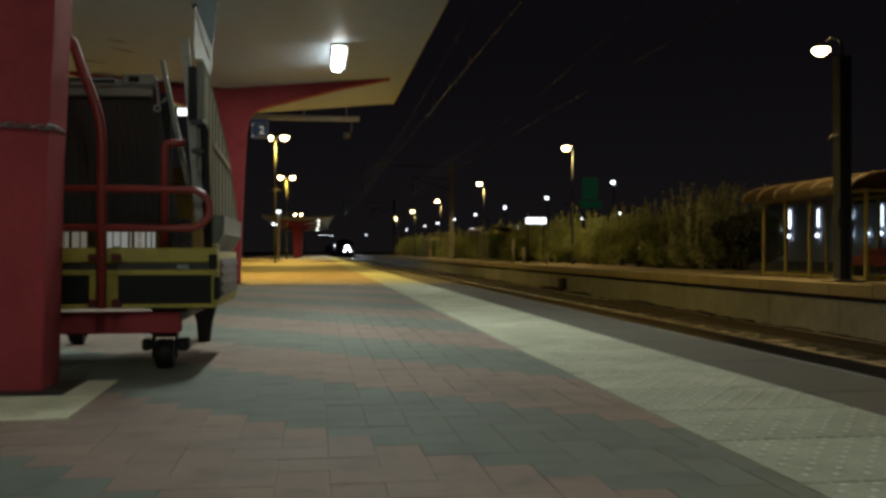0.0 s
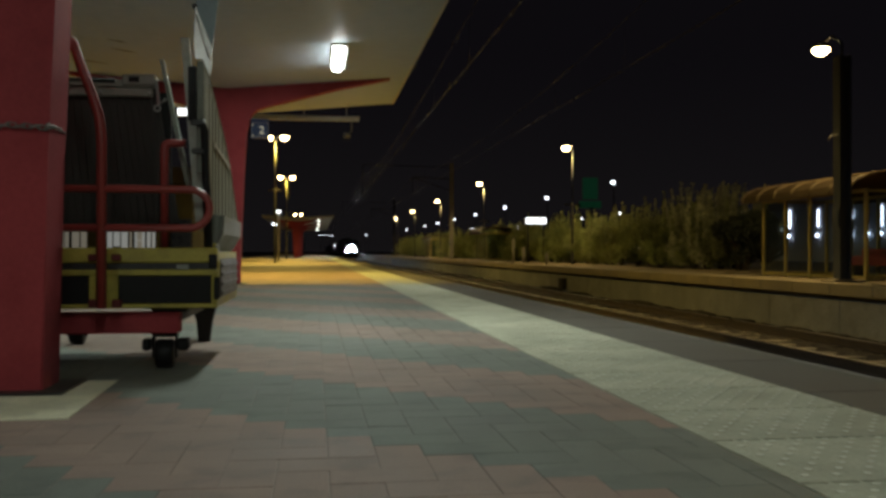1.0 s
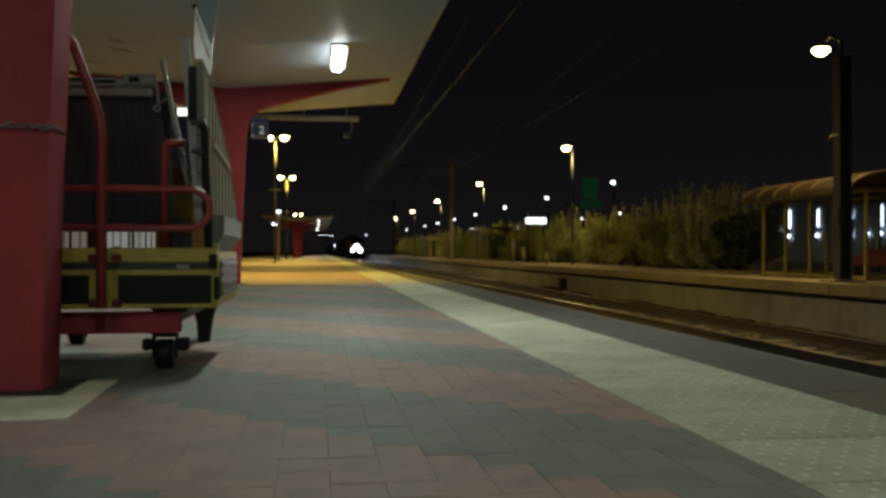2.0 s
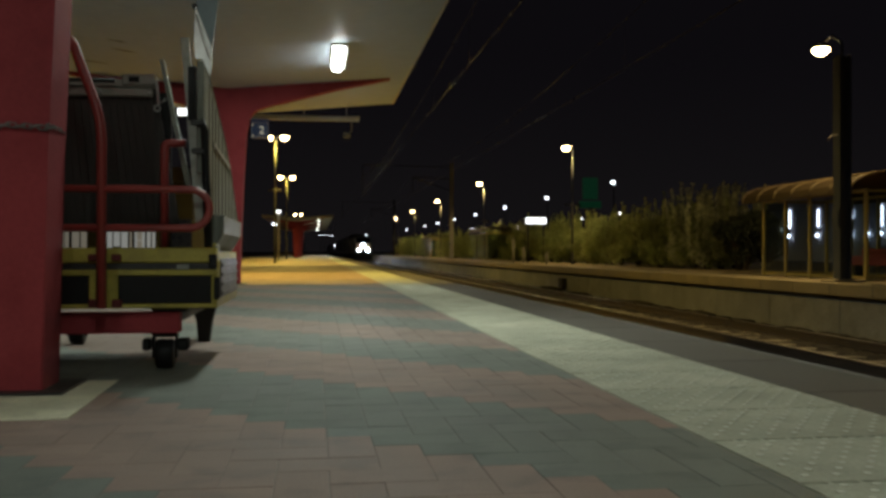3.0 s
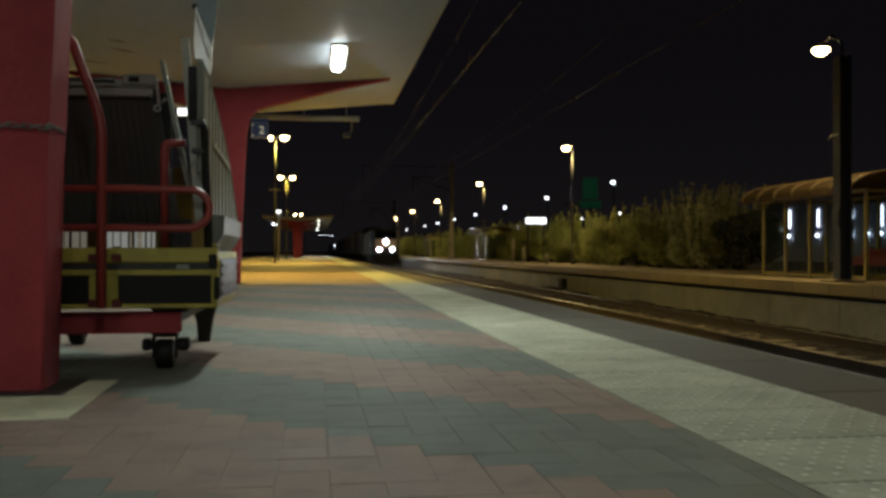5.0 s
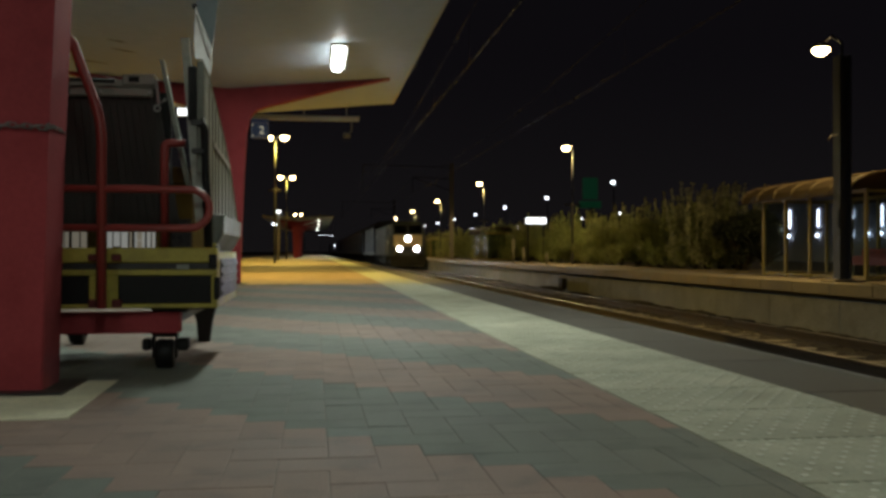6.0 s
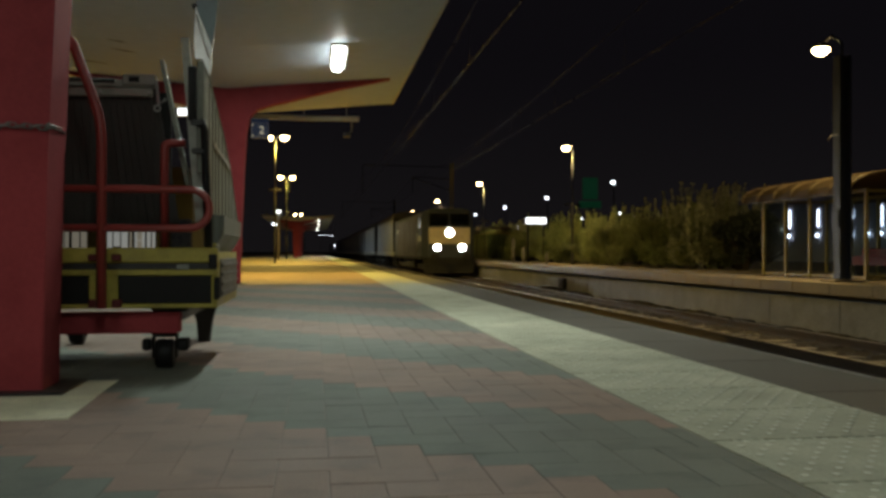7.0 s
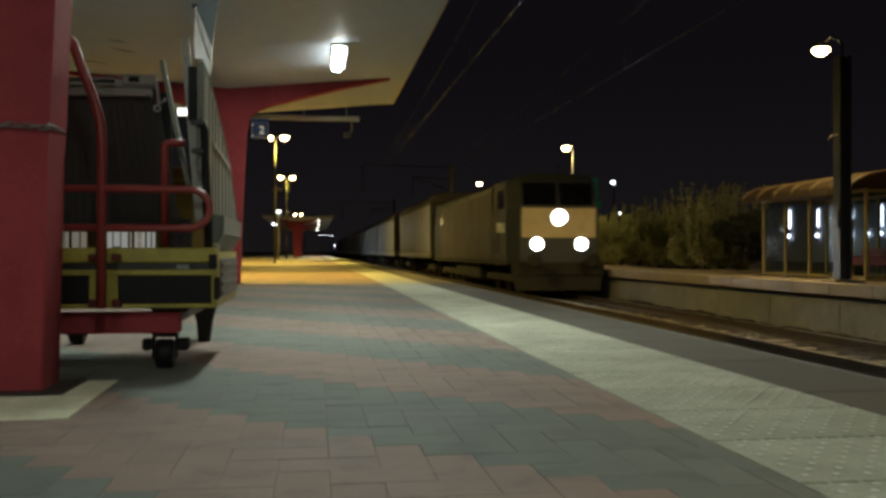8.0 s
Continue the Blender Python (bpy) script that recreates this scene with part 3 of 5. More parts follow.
def single_lamp(x, y, h=5.0):
    e = thing("street_lamp", "slim platform lamp with one glowing sodium head", "street lamp", pose(x, y, 0), "single platform lamps")
    part("lower_post", tube(bmesh.new(), [(0, 0, 0), (0, 0, 0.05), (0, 0, 2.5), (0, 0, 2.56)], [0.085, 0.052, 0.045, 0.028]), M["mast"], e, "dark painted lower post")
    part("pole", tube(bmesh.new(), [(0, 0, 2.55), (0, 0, h - 0.1)], [0.027, 0.019]), M["lamp_pole"], e)
    part("arm", tube(bmesh.new(), bend((0, 0, h - 0.4), (0, 0, h + 0.02), (-0.3, 0, h + 0.02), 0.14), 0.022, 8), M["lamp_pole"], e)
    part("lamp_head", lathe(bmesh.new(), [(0.02, 0.09), (0.15, 0.07), (0.18, 0.0), (0.17, -0.02)], 14, pose(-0.28, 0, h)), M["pole"], e)
    part("bulb", lathe(bmesh.new(), [(0.17, -0.02), (0.17, -0.1), (0.11, -0.17), (0.02, -0.2)], 14, pose(-0.28, 0, h)), M["g_sodium"], e, "glowing sodium lamp glass")
    part("bracket", boxes((-0.35, 0.35, -0.02, 0.02, 2.5, 2.56), (0.2, 0.34, -0.06, 0.06, 2.42, 2.5)), M["dark_steel"], e, "small crossbar on the pole")


for x, y in LEFT_LAMPS:
    double_lamp(x, y, reach=(-0.2, 0.44) if y < 50 else (-0.42, 0.42))
for x, y in RIGHT_LAMPS[1:]:
    single_lamp(x, y)


# ---------- the train ----------
SPEED, NOSE_END = 22.9, 27.3        # metres a second; where the nose stands at the clip's end
MOVING = []


def bogie(parent, y, wheels=2, base=2.6):
    """Frame and wheelsets; the wheels roll with the train."""
    part("bogie", boxes((-1.08, -0.98, y - base / 2 - 0.6, y + base / 2 + 0.6, 0.35, 0.62), (0.98, 1.08, y - base / 2 - 0.6, y + base / 2 + 0.6, 0.35, 0.62),
                        (-1.0, 1.0, y - 0.25, y + 0.25, 0.4, 0.75), bev=0.03), M["loco_under"], parent, "sooty bogie frame")
    for k in range(wheels):
        wy = y - base / 2 + base * k / (wheels - 1)
        bm = bmesh.new()
        for s in (-1, 1):
            lathe(bm, [(0.1, -0.07), (0.42, -0.06), (0.46, -0.02), (0.46, 0.06), (0.4, 0.07), (0.1, 0.09)], 18, pose(s * 0.755, 0, 0, 0, -90 * s, 0))
        tube(bm, [(-0.75, 0, 0), (0.75, 0, 0)], 0.09)
        w = part("wheelset", bm, M["wheel"], parent, "steel wheelset")
        w.location = (0, wy, 0.46)


def buffers(parent, y, s):
    for x in (-0.87, 0.87):
        m = pose(x, y, 1.05, 90 * s, 0, 0)
        part("buffer", lathe(bmesh.new(), [(0.09, 0.0), (0.09, 0.35), (0.06, 0.36), (0.06, 0.5), (0.22, 0.52), (0.23, 0.56), (0.15, 0.58)], 14, m), M["loco_under"], parent, "round steel buffer")


def locomotive():
    """Origin on the rail under the nose; the body runs back along +y. Heights are above the rail."""
    e = thing("locomotive", "freight locomotive with three blazing headlamps and cream front band", "locomotive", pose(7.27, NOSE_END, -0.78))
    LN = 18.6

    def hull(z0, z1, inset, y0, y1, rake=0.0):
        """A body with its corners drawn in towards both ends."""
        bm = bmesh.new()
        w = 1.46 - inset
        vs = []
        for z, rk in ((z0, 0.0), (z1, rake)):
            vs.append([bm.verts.new(v) for v in ((-w + 0.28, y0 + rk, z), (w - 0.28, y0 + rk, z), (w, y0 + rk + 0.75, z), (w, y1 - rk - 0.75, z),
                                                (w - 0.28, y1 - rk, z), (-w + 0.28, y1 - rk, z), (-w, y1 - rk - 0.75, z), (-w, y0 + rk + 0.75, z))])
        for k in range(8):
            bm.faces.new((vs[0][k], vs[0][(k + 1) % 8], vs[1][(k + 1) % 8], vs[1][k]))
        bm.faces.new(vs[0][::-1])
        bm.faces.new(vs[1])
        return bm

    def collar(r, m):
        """An open bezel ring."""
        bm = bmesh.new()
        rows = [[bm.verts.new(m @ Vector((q * math.cos(a), q * math.sin(a), h))) for a in (math.pi * k / 10 for k in range(20))]
                for q, h in ((r + 0.06, -0.02), (r + 0.06, 0.06), (r + 0.01, 0.09), (r + 0.01, 0.02), (0.095, 0.02))]
        for a, b in zip(rows, rows[1:]):
            for k in range(20):
                bm.faces.new((a[k], a[(k + 1) % 20], b[(k + 1) % 20], b[k]))
        return bm

    def pierced(xs, zs, holes, y, deep):
        """An upright plate whose cells round the given centres have round openings."""
        bm = bmesh.new()
        for x0, x1 in zip(xs, xs[1:]):
            for z0, z1 in zip(zs, zs[1:]):
                hit = [h for h in holes if x0 < h[0] < x1 and z0 < h[1] < z1]
                if not hit:
                    bm.faces.new([bm.verts.new(v) for v in ((x0, y, z0), (x1, y, z0), (x1, y, z1), (x0, y, z1))])
                    continue
                cx, cz = hit[0]
                out, inn = [], []
                for k in range(24):
                    c, sn = math.cos(math.pi * k / 12), math.sin(math.pi * k / 12)
                    f = (x1 - x0) / 2 / max(abs(c), abs(sn))
                    out.append(bm.verts.new((cx + c * f, y, cz + sn * f)))
                    inn.append(bm.verts.new((cx + c * 0.09, y, cz + sn * 0.09)))
                for k in range(24):
                    bm.faces.new((out[k], out[(k + 1) % 24], inn[(k + 1) % 24], inn[k]))
        bmesh.ops.remove_doubles(bm, verts=bm.verts[:], dist=1e-4)
        rim = [ed for ed in bm.edges if len(ed.link_faces) == 1 and all(abs(v.co.x - xs[0]) < 1e-4 or abs(v.co.x - xs[-1]) < 1e-4 or abs(v.co.z - zs[0]) < 1e-4 or abs(v.co.z - zs[-1]) < 1e-4 for v in ed.verts)]
        more = bmesh.ops.extrude_edge_only(bm, edges=rim)["geom"]
        bmesh.ops.translate(bm, verts=[g for g in more if isinstance(g, bmesh.types.BMVert)], vec=(0, deep, 0))
        return bm

    CAB = 3.0
    body = hull(0.95, 2.62, 0.0, 0.0, LN)
    body.faces.ensure_lookup_table()
    body.faces.remove(body.faces[0])
    part("lower_body", body, M["loco_cab"], e, "slate grey body with drawn in ends")
    part("front_plate", pierced((-1.18, -0.83, -0.53, -0.15, 0.15, 0.53, 0.83, 1.18), (0.95, 1.395, 1.695, 2.2, 2.5, 2.62), ((-0.68, 1.545), (0.68, 1.545), (0.0, 2.35)), 0.0, 0.02), M["loco_cab"], e, "slate grey front with lamp openings")
    part("front_band", pierced((-1.14, -0.15, 0.15, 1.14), (1.74, 2.2, 2.5, 2.63), ((0.0, 2.35),), -0.018, 0.016), M["loco_band"], e, "cream yellow panel across the front")
    for s in (-1, 1):
        part("machine_side", boxes((s * 1.465 - 0.015, s * 1.465 + 0.015, CAB, LN - CAB, 1.02, 3.3), bev=0.008), M["loco_body"], e, "brown painted body side")
    part("machine_room", boxes((-1.45, 1.45, CAB, LN - CAB, 2.6, 3.3), bev=0.05), M["loco_body"], e, "tall brown machine room")
    cab = part("cab", hull(2.62, 3.5, 0.03, 0.02, CAB + 0.8, 0.28), M["loco_cab"], e, "dark cab with a raked windscreen")
    part("rear_cab", hull(2.62, 3.5, 0.03, LN - CAB - 0.8, LN - 0.02, 0.28), M["loco_cab"], e)
    part("roof", prism(bmesh.new(), [(-1.2, 3.49), (1.2, 3.49), (1.1, 3.62), (0.7, 3.7), (-0.7, 3.7), (-1.1, 3.62)], 0.4, LN - 0.4), M["loco_green"], e, "dark green roof")
    part("machine_roof", prism(bmesh.new(), [(-1.47, 3.29), (1.47, 3.29), (1.42, 3.44), (1.2, 3.6), (0.75, 3.71), (0.3, 3.74), (-0.3, 3.74), (-0.75, 3.71), (-1.2, 3.6), (-1.42, 3.44)], CAB, LN - CAB), M["loco_green"], e, "rounded dark green roof over the engine")
    for k in range(3):
        part("roof_hatch", boxes((-0.6, 0.6, 4.4 + 3.6 * k, 6.6 + 3.6 * k, 3.71, 3.82), bev=0.03), M["loco_green"], e)
    for x0, x1 in ((-1.08, -0.06), (0.06, 1.08)):
        bm = bmesh.new()
        q = [bm.verts.new(v) for v in ((x0, 0.05, 2.72), (x1, 0.05, 2.72), (x1, 0.245, 3.4), (x0, 0.245, 3.4))]
        bm.faces.new(q)
        bmesh.ops.solidify(bm, geom=bm.faces[:], thickness=0.04)
        part("windscreen", bm, M["window_dark"], e, "dark windscreen pane")
    for s in (-1, 1):
        part("cab_window", boxes((s * 1.44 - 0.02, s * 1.44 + 0.02, 1.15, 2.0, 2.66, 3.25), bev=0.01), M["window_dark"], e, "dark cab side window")
        part("cab_door", boxes((s * 1.46 - 0.012, s * 1.46 + 0.012, 2.1, 2.65, 1.3, 3.2), bev=0.006), M["loco_cab"], e)
        part("handrail", tubes(0.018, [(s * 1.5, 2.05, 1.3), (s * 1.5, 2.05, 2.4)], [(s * 1.5, 2.7, 1.3), (s * 1.5, 2.7, 2.4)]), M["galv"], e, "bright cab handrails")
        for k in range(7):
            y = 3.4 + 1.95 * k
            part("panel_seam", boxes((s * 1.478 - 0.006, s * 1.478 + 0.006, y, y + 0.04, 1.1, 3.26)), M["loco_under"], e, "dark body seam")
        for y, w, z in ((0.95, 0.4, 1.9), (1.5, 0.55, 1.92), (14.7, 0.9, 2.55)):
            part("marking_panel", boxes((s * 1.48 - 0.014, s * 1.48 + 0.014, y, y + w, z, z + 0.3)), M["white_panel"], e, "small white panel")
        part("side_sill", boxes((s * 1.45 - 0.03, s * 1.45 + 0.03, 0.6, LN - 0.6, 0.9, 1.06), bev=0.01), M["loco_under"], e, "dark sill")
    part("fuel_tank", boxes((-1.25, 1.25, 6.4, LN - 6.4, 0.3, 0.95), bev=0.08), M["loco_under"], e, "sooty underframe tank")
    part("snow_plough", prism(bmesh.new(), [(-1.3, 0.15), (1.3, 0.15), (1.38, 0.6), (-1.38, 0.6)], 0.05, 0.18), M["loco_under"], e, "dark plough under the buffers")
    part("buffer_beam", boxes((-1.4, 1.4, -0.02, 0.2, 0.6, 1.0), bev=0.02), M["loco_under"], e, "dark buffer beam")
    buffers(e, 0.0, 1)
    buffers(e, LN, -1)
    for x, z, r in ((-0.68, 1.545, 0.175), (0.68, 1.545, 0.175), (0.0, 2.35, 0.215)):
        m = pose(x, 0.0, z, 92, 0, 0)             # dipped a little
        lamp = part("headlamp", collar(r, m), M["galv"], e, "round headlamp bezel")
        # a glowing lens ring round a deep dark barrel with the arc at its end: the beam goes ahead, little goes aside
        bm = bmesh.new()
        ring = [(0.07, 0.03), (r, 0.035), (r * 0.8, 0.06), (0.07, 0.07)]
        rows = [[bm.verts.new(m @ Vector((q * math.cos(a), q * math.sin(a), h))) for a in (math.pi * k / 10 for k in range(20))] for q, h in ring]
        for a, b in zip(rows, rows[1:] + rows[:1]):
            for k in range(20):
                bm.faces.new((a[k], a[(k + 1) % 20], b[(k + 1) % 20], b[k]))
        part("headlamp_glass", bm, M["g_head"], lamp, "blazing white headlamp glass")
        bm = bmesh.new()
        rows = [[bm.verts.new(m @ Vector((q * math.cos(a), q * math.sin(a), h))) for a in (math.pi * k / 10 for k in range(20))] for q, h in ((0.068, 0.065), (0.045, 0.05), (0.045, -0.55), (0.085, -0.55), (0.085, 0.02))]
        for a, b in zip(rows, rows[1:]):
            for k in range(20):
                bm.faces.new((a[k], a[(k + 1) % 20], b[(k + 1) % 20], b[k]))
        part("barrel", bm, M["black"], lamp, "dark headlamp barrel")
        part("arc", lathe(bmesh.new(), [(0.04, -0.54), (0.04, -0.51), (0.015, -0.505)], 20, m), M["g_beam"], lamp, "piercing white lamp arc")
    for y in (3.6, LN - 3.6):
        bogie(e, y, 3, 3.6)
    part("antenna", tubes(0.015, [(0.4, 1.6, 3.88), (0.4, 1.6, 4.15)]), M["dark_steel"], e)
    MOVING.append((e, 0.0))


def wagon_parts(LB):
    """A covered freight wagon, its body LB metres long; origin on the rail at the body's front end."""
    e = thing("freight_wagon", "long grey covered freight wagon with a ribbed side", "freight wagon", pose(7.27, 60, -0.78), "wagons of the freight train")
    sec = [(-1.38, 1.25), (1.38, 1.25), (1.42, 1.4), (1.42, 3.75), (-1.42, 3.75), (-1.42, 1.4)]
    part("body", prism(bmesh.new(), sec, 0.0, LB), M["tarp"], e, "dull grey tarpaulin body")
    arch = [(1.42, 3.752), (1.36, 4.0), (1.12, 4.24), (0.6, 4.38), (-0.6, 4.38), (-1.12, 4.24), (-1.36, 4.0), (-1.42, 3.752)]
    part("roof", prism(bmesh.new(), arch, 0.0, LB), M["tarp_roof"], e, "dark arched wagon roof")
    for y in (-0.04, LB + 0.002):
        part("end_wall", boxes((-1.39, 1.39, y, y + 0.038, 1.3, 3.9), bev=0.01), M["loco_under"], e, "sooty dark end wall")
    for s in (-1, 1):
        part("corner_post", boxes((s * 1.43 - 0.03, s * 1.43 + 0.03, 0.02, 0.22, 1.3, 3.7), bev=0.01), M["galv"], e, "pale steel corner post")
    n = int(LB / 1.55)
    me = mesh_of("rib", boxes((-1.455, -1.415, -0.035, 0.035, 1.3, 3.9), bev=0.008), M["tarp"])
    for k in range(n + 1):
        piece("rib", me, e, (0, 0.05 + k * (LB - 0.1) / n, 0))
    for s in (-1, 1):
        part("sill", boxes((s * 1.4 - 0.07, s * 1.4 + 0.07, -0.3, LB + 0.3, 1.0, 1.25), bev=0.015), M["galv"], e, "pale steel side sill")
        part("top_rail", boxes((s * 1.41 - 0.04, s * 1.41 + 0.04, -0.02, LB + 0.02, 3.72, 3.84), bev=0.01), M["tarp_roof"], e)
    part("underframe", boxes((-0.9, 0.9, -0.4, LB + 0.4, 0.85, 1.2), (-0.6, 0.6, 3.8, LB - 3.8, 0.5, 0.85), bev=0.03), M["loco_under"], e, "dark underframe")
    bogie(e, 2.2, 2, 1.8)
    bogie(e, LB - 2.2, 2, 1.8)
    buffers(e, -0.3, 1)
    buffers(e, LB + 0.3, -1)
    return e


def train():
    locomotive()
    first = wagon_parts(16.9)
    MOVING.append((first, 47.4 - NOSE_END))
    w = wagon_parts(17.9)
    MOVING.append((w, 69.2 - NOSE_END))
    for k in range(1, 14):
        MOVING.append((copy_thing(w, pose(7.27, 60, -0.78)), 69.2 + 19.4 * k - NOSE_END))


train()


def motions():
    for ob, back in MOVING:
        walk(ob, [(t, pose(7.27, NOSE_END + back + SPEED * (8.0 - t), -0.78)) for t in (0.0, 2.0, 4.0, 6.0, 8.0)])



# ---------- boarding lift parked by the post ----------
def shifted(bm, o):
    bmesh.ops.translate(bm, verts=bm.verts[:], vec=(-o[0], -o[1], -o[2]))
    return bm


def castor(e, o, x, y, r=0.068):
    wheel = lathe(bmesh.new(), [(0.02, -0.036), (r - 0.012, -0.04), (r, -0.03), (r, 0.03), (r - 0.012, 0.04), (0.02, 0.036)], 18, pose(x, y, r, 0, 90, 0))
    w = part("castor_wheel", shifted(wheel, o), M["black"], e, "black rubber castor wheel")
    fork = boxes((x - 0.055, x - 0.045, y - 0.03, y + 0.03, r - 0.02, 0.175), (x + 0.045, x + 0.055, y - 0.03, y + 0.03, r - 0.02, 0.175), (x - 0.045, x + 0.045, y - 0.035, y + 0.03, 0.145, 0.175), (x - 0.06, x + 0.06, y - 0.045, y + 0.045, 0.16, 0.18), bev=0.004)
    part("castor_fork", shifted(fork, o), M["black"], e)
    part("brake_pedal", shifted(boxes((x - 0.095, x - 0.056, y - 0.06, y + 0.02, 0.085, 0.14), bev=0.01), o), M["black"], e, "black castor brake")
    part("hub_cap", shifted(boxes((x + 0.056, x + 0.11, y - 0.06, y + 0.02, 0.085, 0.14), bev=0.01), o), M["black"], e)


def boarding_lift():
    o = (-0.95, 5.0, 0.0)
    e = thing("boarding_lift", "parked wheelchair boarding lift with red rails and yellow black deck", "boarding lift", pose(*o))

    def add(name, bm, mat, label="", parent=e):
        return part(name, shifted(bm, o), M[mat], parent, label)

    # deck
    add("deck_body", boxes((-1.5, -0.435, 4.23, 5.2, 0.30, 0.53), bev=0.008), "dark_steel", "dark deck body")
    add("deck_top_rail", boxes((-1.5, -0.424, 4.2, 4.245, 0.482, 0.548), bev=0.006), "yellow", "scuffed yellow deck rail")
    add("deck_groove", boxes((-1.5, -0.43, 4.212, 4.24, 0.452, 0.482)), "dark_steel")
    add("deck_mid_rail", boxes((-1.5, -0.424, 4.2, 4.245, 0.427, 0.452), bev=0.004), "yellow")
    add("deck_low_rail", boxes((-1.5, -0.424, 4.2, 4.245, 0.284, 0.303), bev=0.004), "yellow")
    for x0, x1 in ((-1.5, -0.967), (-0.846, -0.45)):
        add("black_panel", boxes((x0, x1, 4.208, 4.24, 0.303, 0.427), bev=0.004), "black", "black rubber panel")
    add("yellow_upright", boxes((-0.967, -0.846, 4.2, 4.245, 0.303, 0.427), bev=0.004), "yellow")
    add("end_upright", boxes((-0.45, -0.424, 4.2, 4.245, 0.303, 0.427), (-0.44, -0.424, 4.245, 5.2, 0.284, 0.53), bev=0.004), "yellow")
    for x in (-0.945, -0.848):
        add("hinge_block", boxes((x - 0.022, x + 0.018, 4.175, 4.2, 0.49, 0.52), bev=0.004), "old_red", "dark red hinge block")
        add("foot_clamp", boxes((x - 0.02, x + 0.02, 4.175, 4.2, 0.29, 0.325), bev=0.004), "old_red")
    add("bolt_plate", boxes((-0.6, -0.545, 4.19, 4.2, 0.452, 0.476), bev=0.003), "alu")
    # rails
    loop = [(-1.5, 4.1, 0.797), (-0.55, 4.1, 0.797)]
    loop += [(-0.53 + 0.083 * math.sin(a), 4.1, 0.714 + 0.083 * math.cos(a)) for a in (math.pi * k / 10 for k in range(11))]
    loop += [(-0.55, 4.1, 0.631), (-1.5, 4.1, 0.631)]
    add("guard_loop", tube(bmesh.new(), loop, 0.0165, 12), "red_tube", "red looped guard rail")
    post = [(-0.893, 4.1, 0.29), (-0.893, 4.1, 1.0)] + bend((-0.893, 4.1, 1.0), (-0.897, 4.1, 1.1), (-0.985, 4.1, 1.34), 0.09) + [(-0.99, 4.1, 1.355)]
    post += bend((-0.99, 4.1, 1.355), (-1.015, 4.1, 1.43), (-1.2, 4.1, 1.43), 0.035) + [(-1.5, 4.1, 1.43)]
    add("push_bar", tube(bmesh.new(), post, 0.0205, 12), "red_tube", "tall red push bar")
    add("rear_post", tube(bmesh.new(), [(-0.684, 4.42, 0.53), (-0.684, 4.42, 0.98)] + bend((-0.684, 4.42, 0.98), (-0.684, 4.42, 1.03), (-0.6, 4.42, 1.03), 0.03) + [(-0.59, 4.42, 1.03)], 0.019, 12), "red_tube", "short red post")
    # folded ramp
    ramp = add("folded_ramp", boxes((-1.5, -0.69, 4.655, 4.675, 0.64, 1.3)), "black", "dark ribbed ramp folded upright")

    def sl(x, z):
        # each slat leans and fans a little towards its foot
        return (x + (0.115 * (x + 1.45) / 0.7) * (1.3 - z) / 0.74, 4.58 + 0.1 * (1.3 - z), z)

    for k in range(22):
        a0, a1 = -1.45 + 0.032 * k, -1.45 + 0.032 * k + 0.0305
        bm = bmesh.new()
        lo = [bm.verts.new(sl(x, z)) for x, z in ((a0, 0.635), (a1, 0.635), (a1, 1.305), (a0, 1.305))]
        hi = [bm.verts.new((v.co.x, v.co.y + 0.012, v.co.z)) for v in lo]
        bm.faces.new(lo)
        bm.faces.new(hi[::-1])
        for i in range(4):
            bm.faces.new((lo[i], lo[(i + 1) % 4], hi[(i + 1) % 4], hi[i]))
        add("slat", bm, "mesh_grey", "", ramp)
    add("ramp_head", boxes((-1.5, -0.75, 4.56, 4.61, 1.305, 1.345), (-0.9, -0.745, 4.55, 4.62, 1.315, 1.37), bev=0.006), "alu", "aluminium ramp head")
    add("ramp_rail", boxes((-1.5, -0.76, 4.55, 4.575, 1.262, 1.304), bev=0.006), "alu", "dull aluminium rail along the ramp's top")
    for x in (-1.2, -1.0, -0.77):
        add("ramp_bolt", lathe(bmesh.new(), [(0.009, 0.0), (0.009, 0.006), (0.004, 0.009)], 8, pose(x, 4.55, 1.283, 90, 0, 0)), "galv")
    add("ramp_slot", boxes((-0.868, -0.82, 4.543, 4.552, 1.33, 1.356)), "black")
    add("cross_bar", tube(bmesh.new(), [(-1.5, 4.5, 1.33), (-0.92, 4.5, 1.326)], 0.011, 8), "mesh_grey")
    add("edge_bar", prism(bmesh.new(), [(-0.728, 1.44), (-0.71, 1.44), (-0.585, 0.85), (-0.6, 0.82)], 4.54, 4.6), "guard", "slanting dull metal edge bar")
    add("lock_arm", tube(bmesh.new(), [(-0.735, 4.5, 1.33), (-0.722, 4.5, 1.22), (-0.69, 4.5, 1.245)], 0.008, 8), "galv", "small bright locking arm")
    ring = [(-0.728 + 0.014 * math.cos(a), 4.49, 1.2 + 0.014 * math.sin(a)) for a in (2 * math.pi * k / 12 for k in range(13))]
    add("lock_ring", tube(bmesh.new(), ring, 0.004, 6), "galv")
    # side guard: a folded panel that slopes down along the deck, a white wing and a blue grey flap over it
    out = [(4.3, 0.62), (6.03, 0.62), (6.03, 0.7), (5.51, 1.005), (5.1, 1.15), (4.385, 1.34), (4.3, 1.375)]
    add("side_guard", prism(bmesh.new(), out, -0.498, -0.486, axis="x"), "guard", "dull grey green side guard folded up")
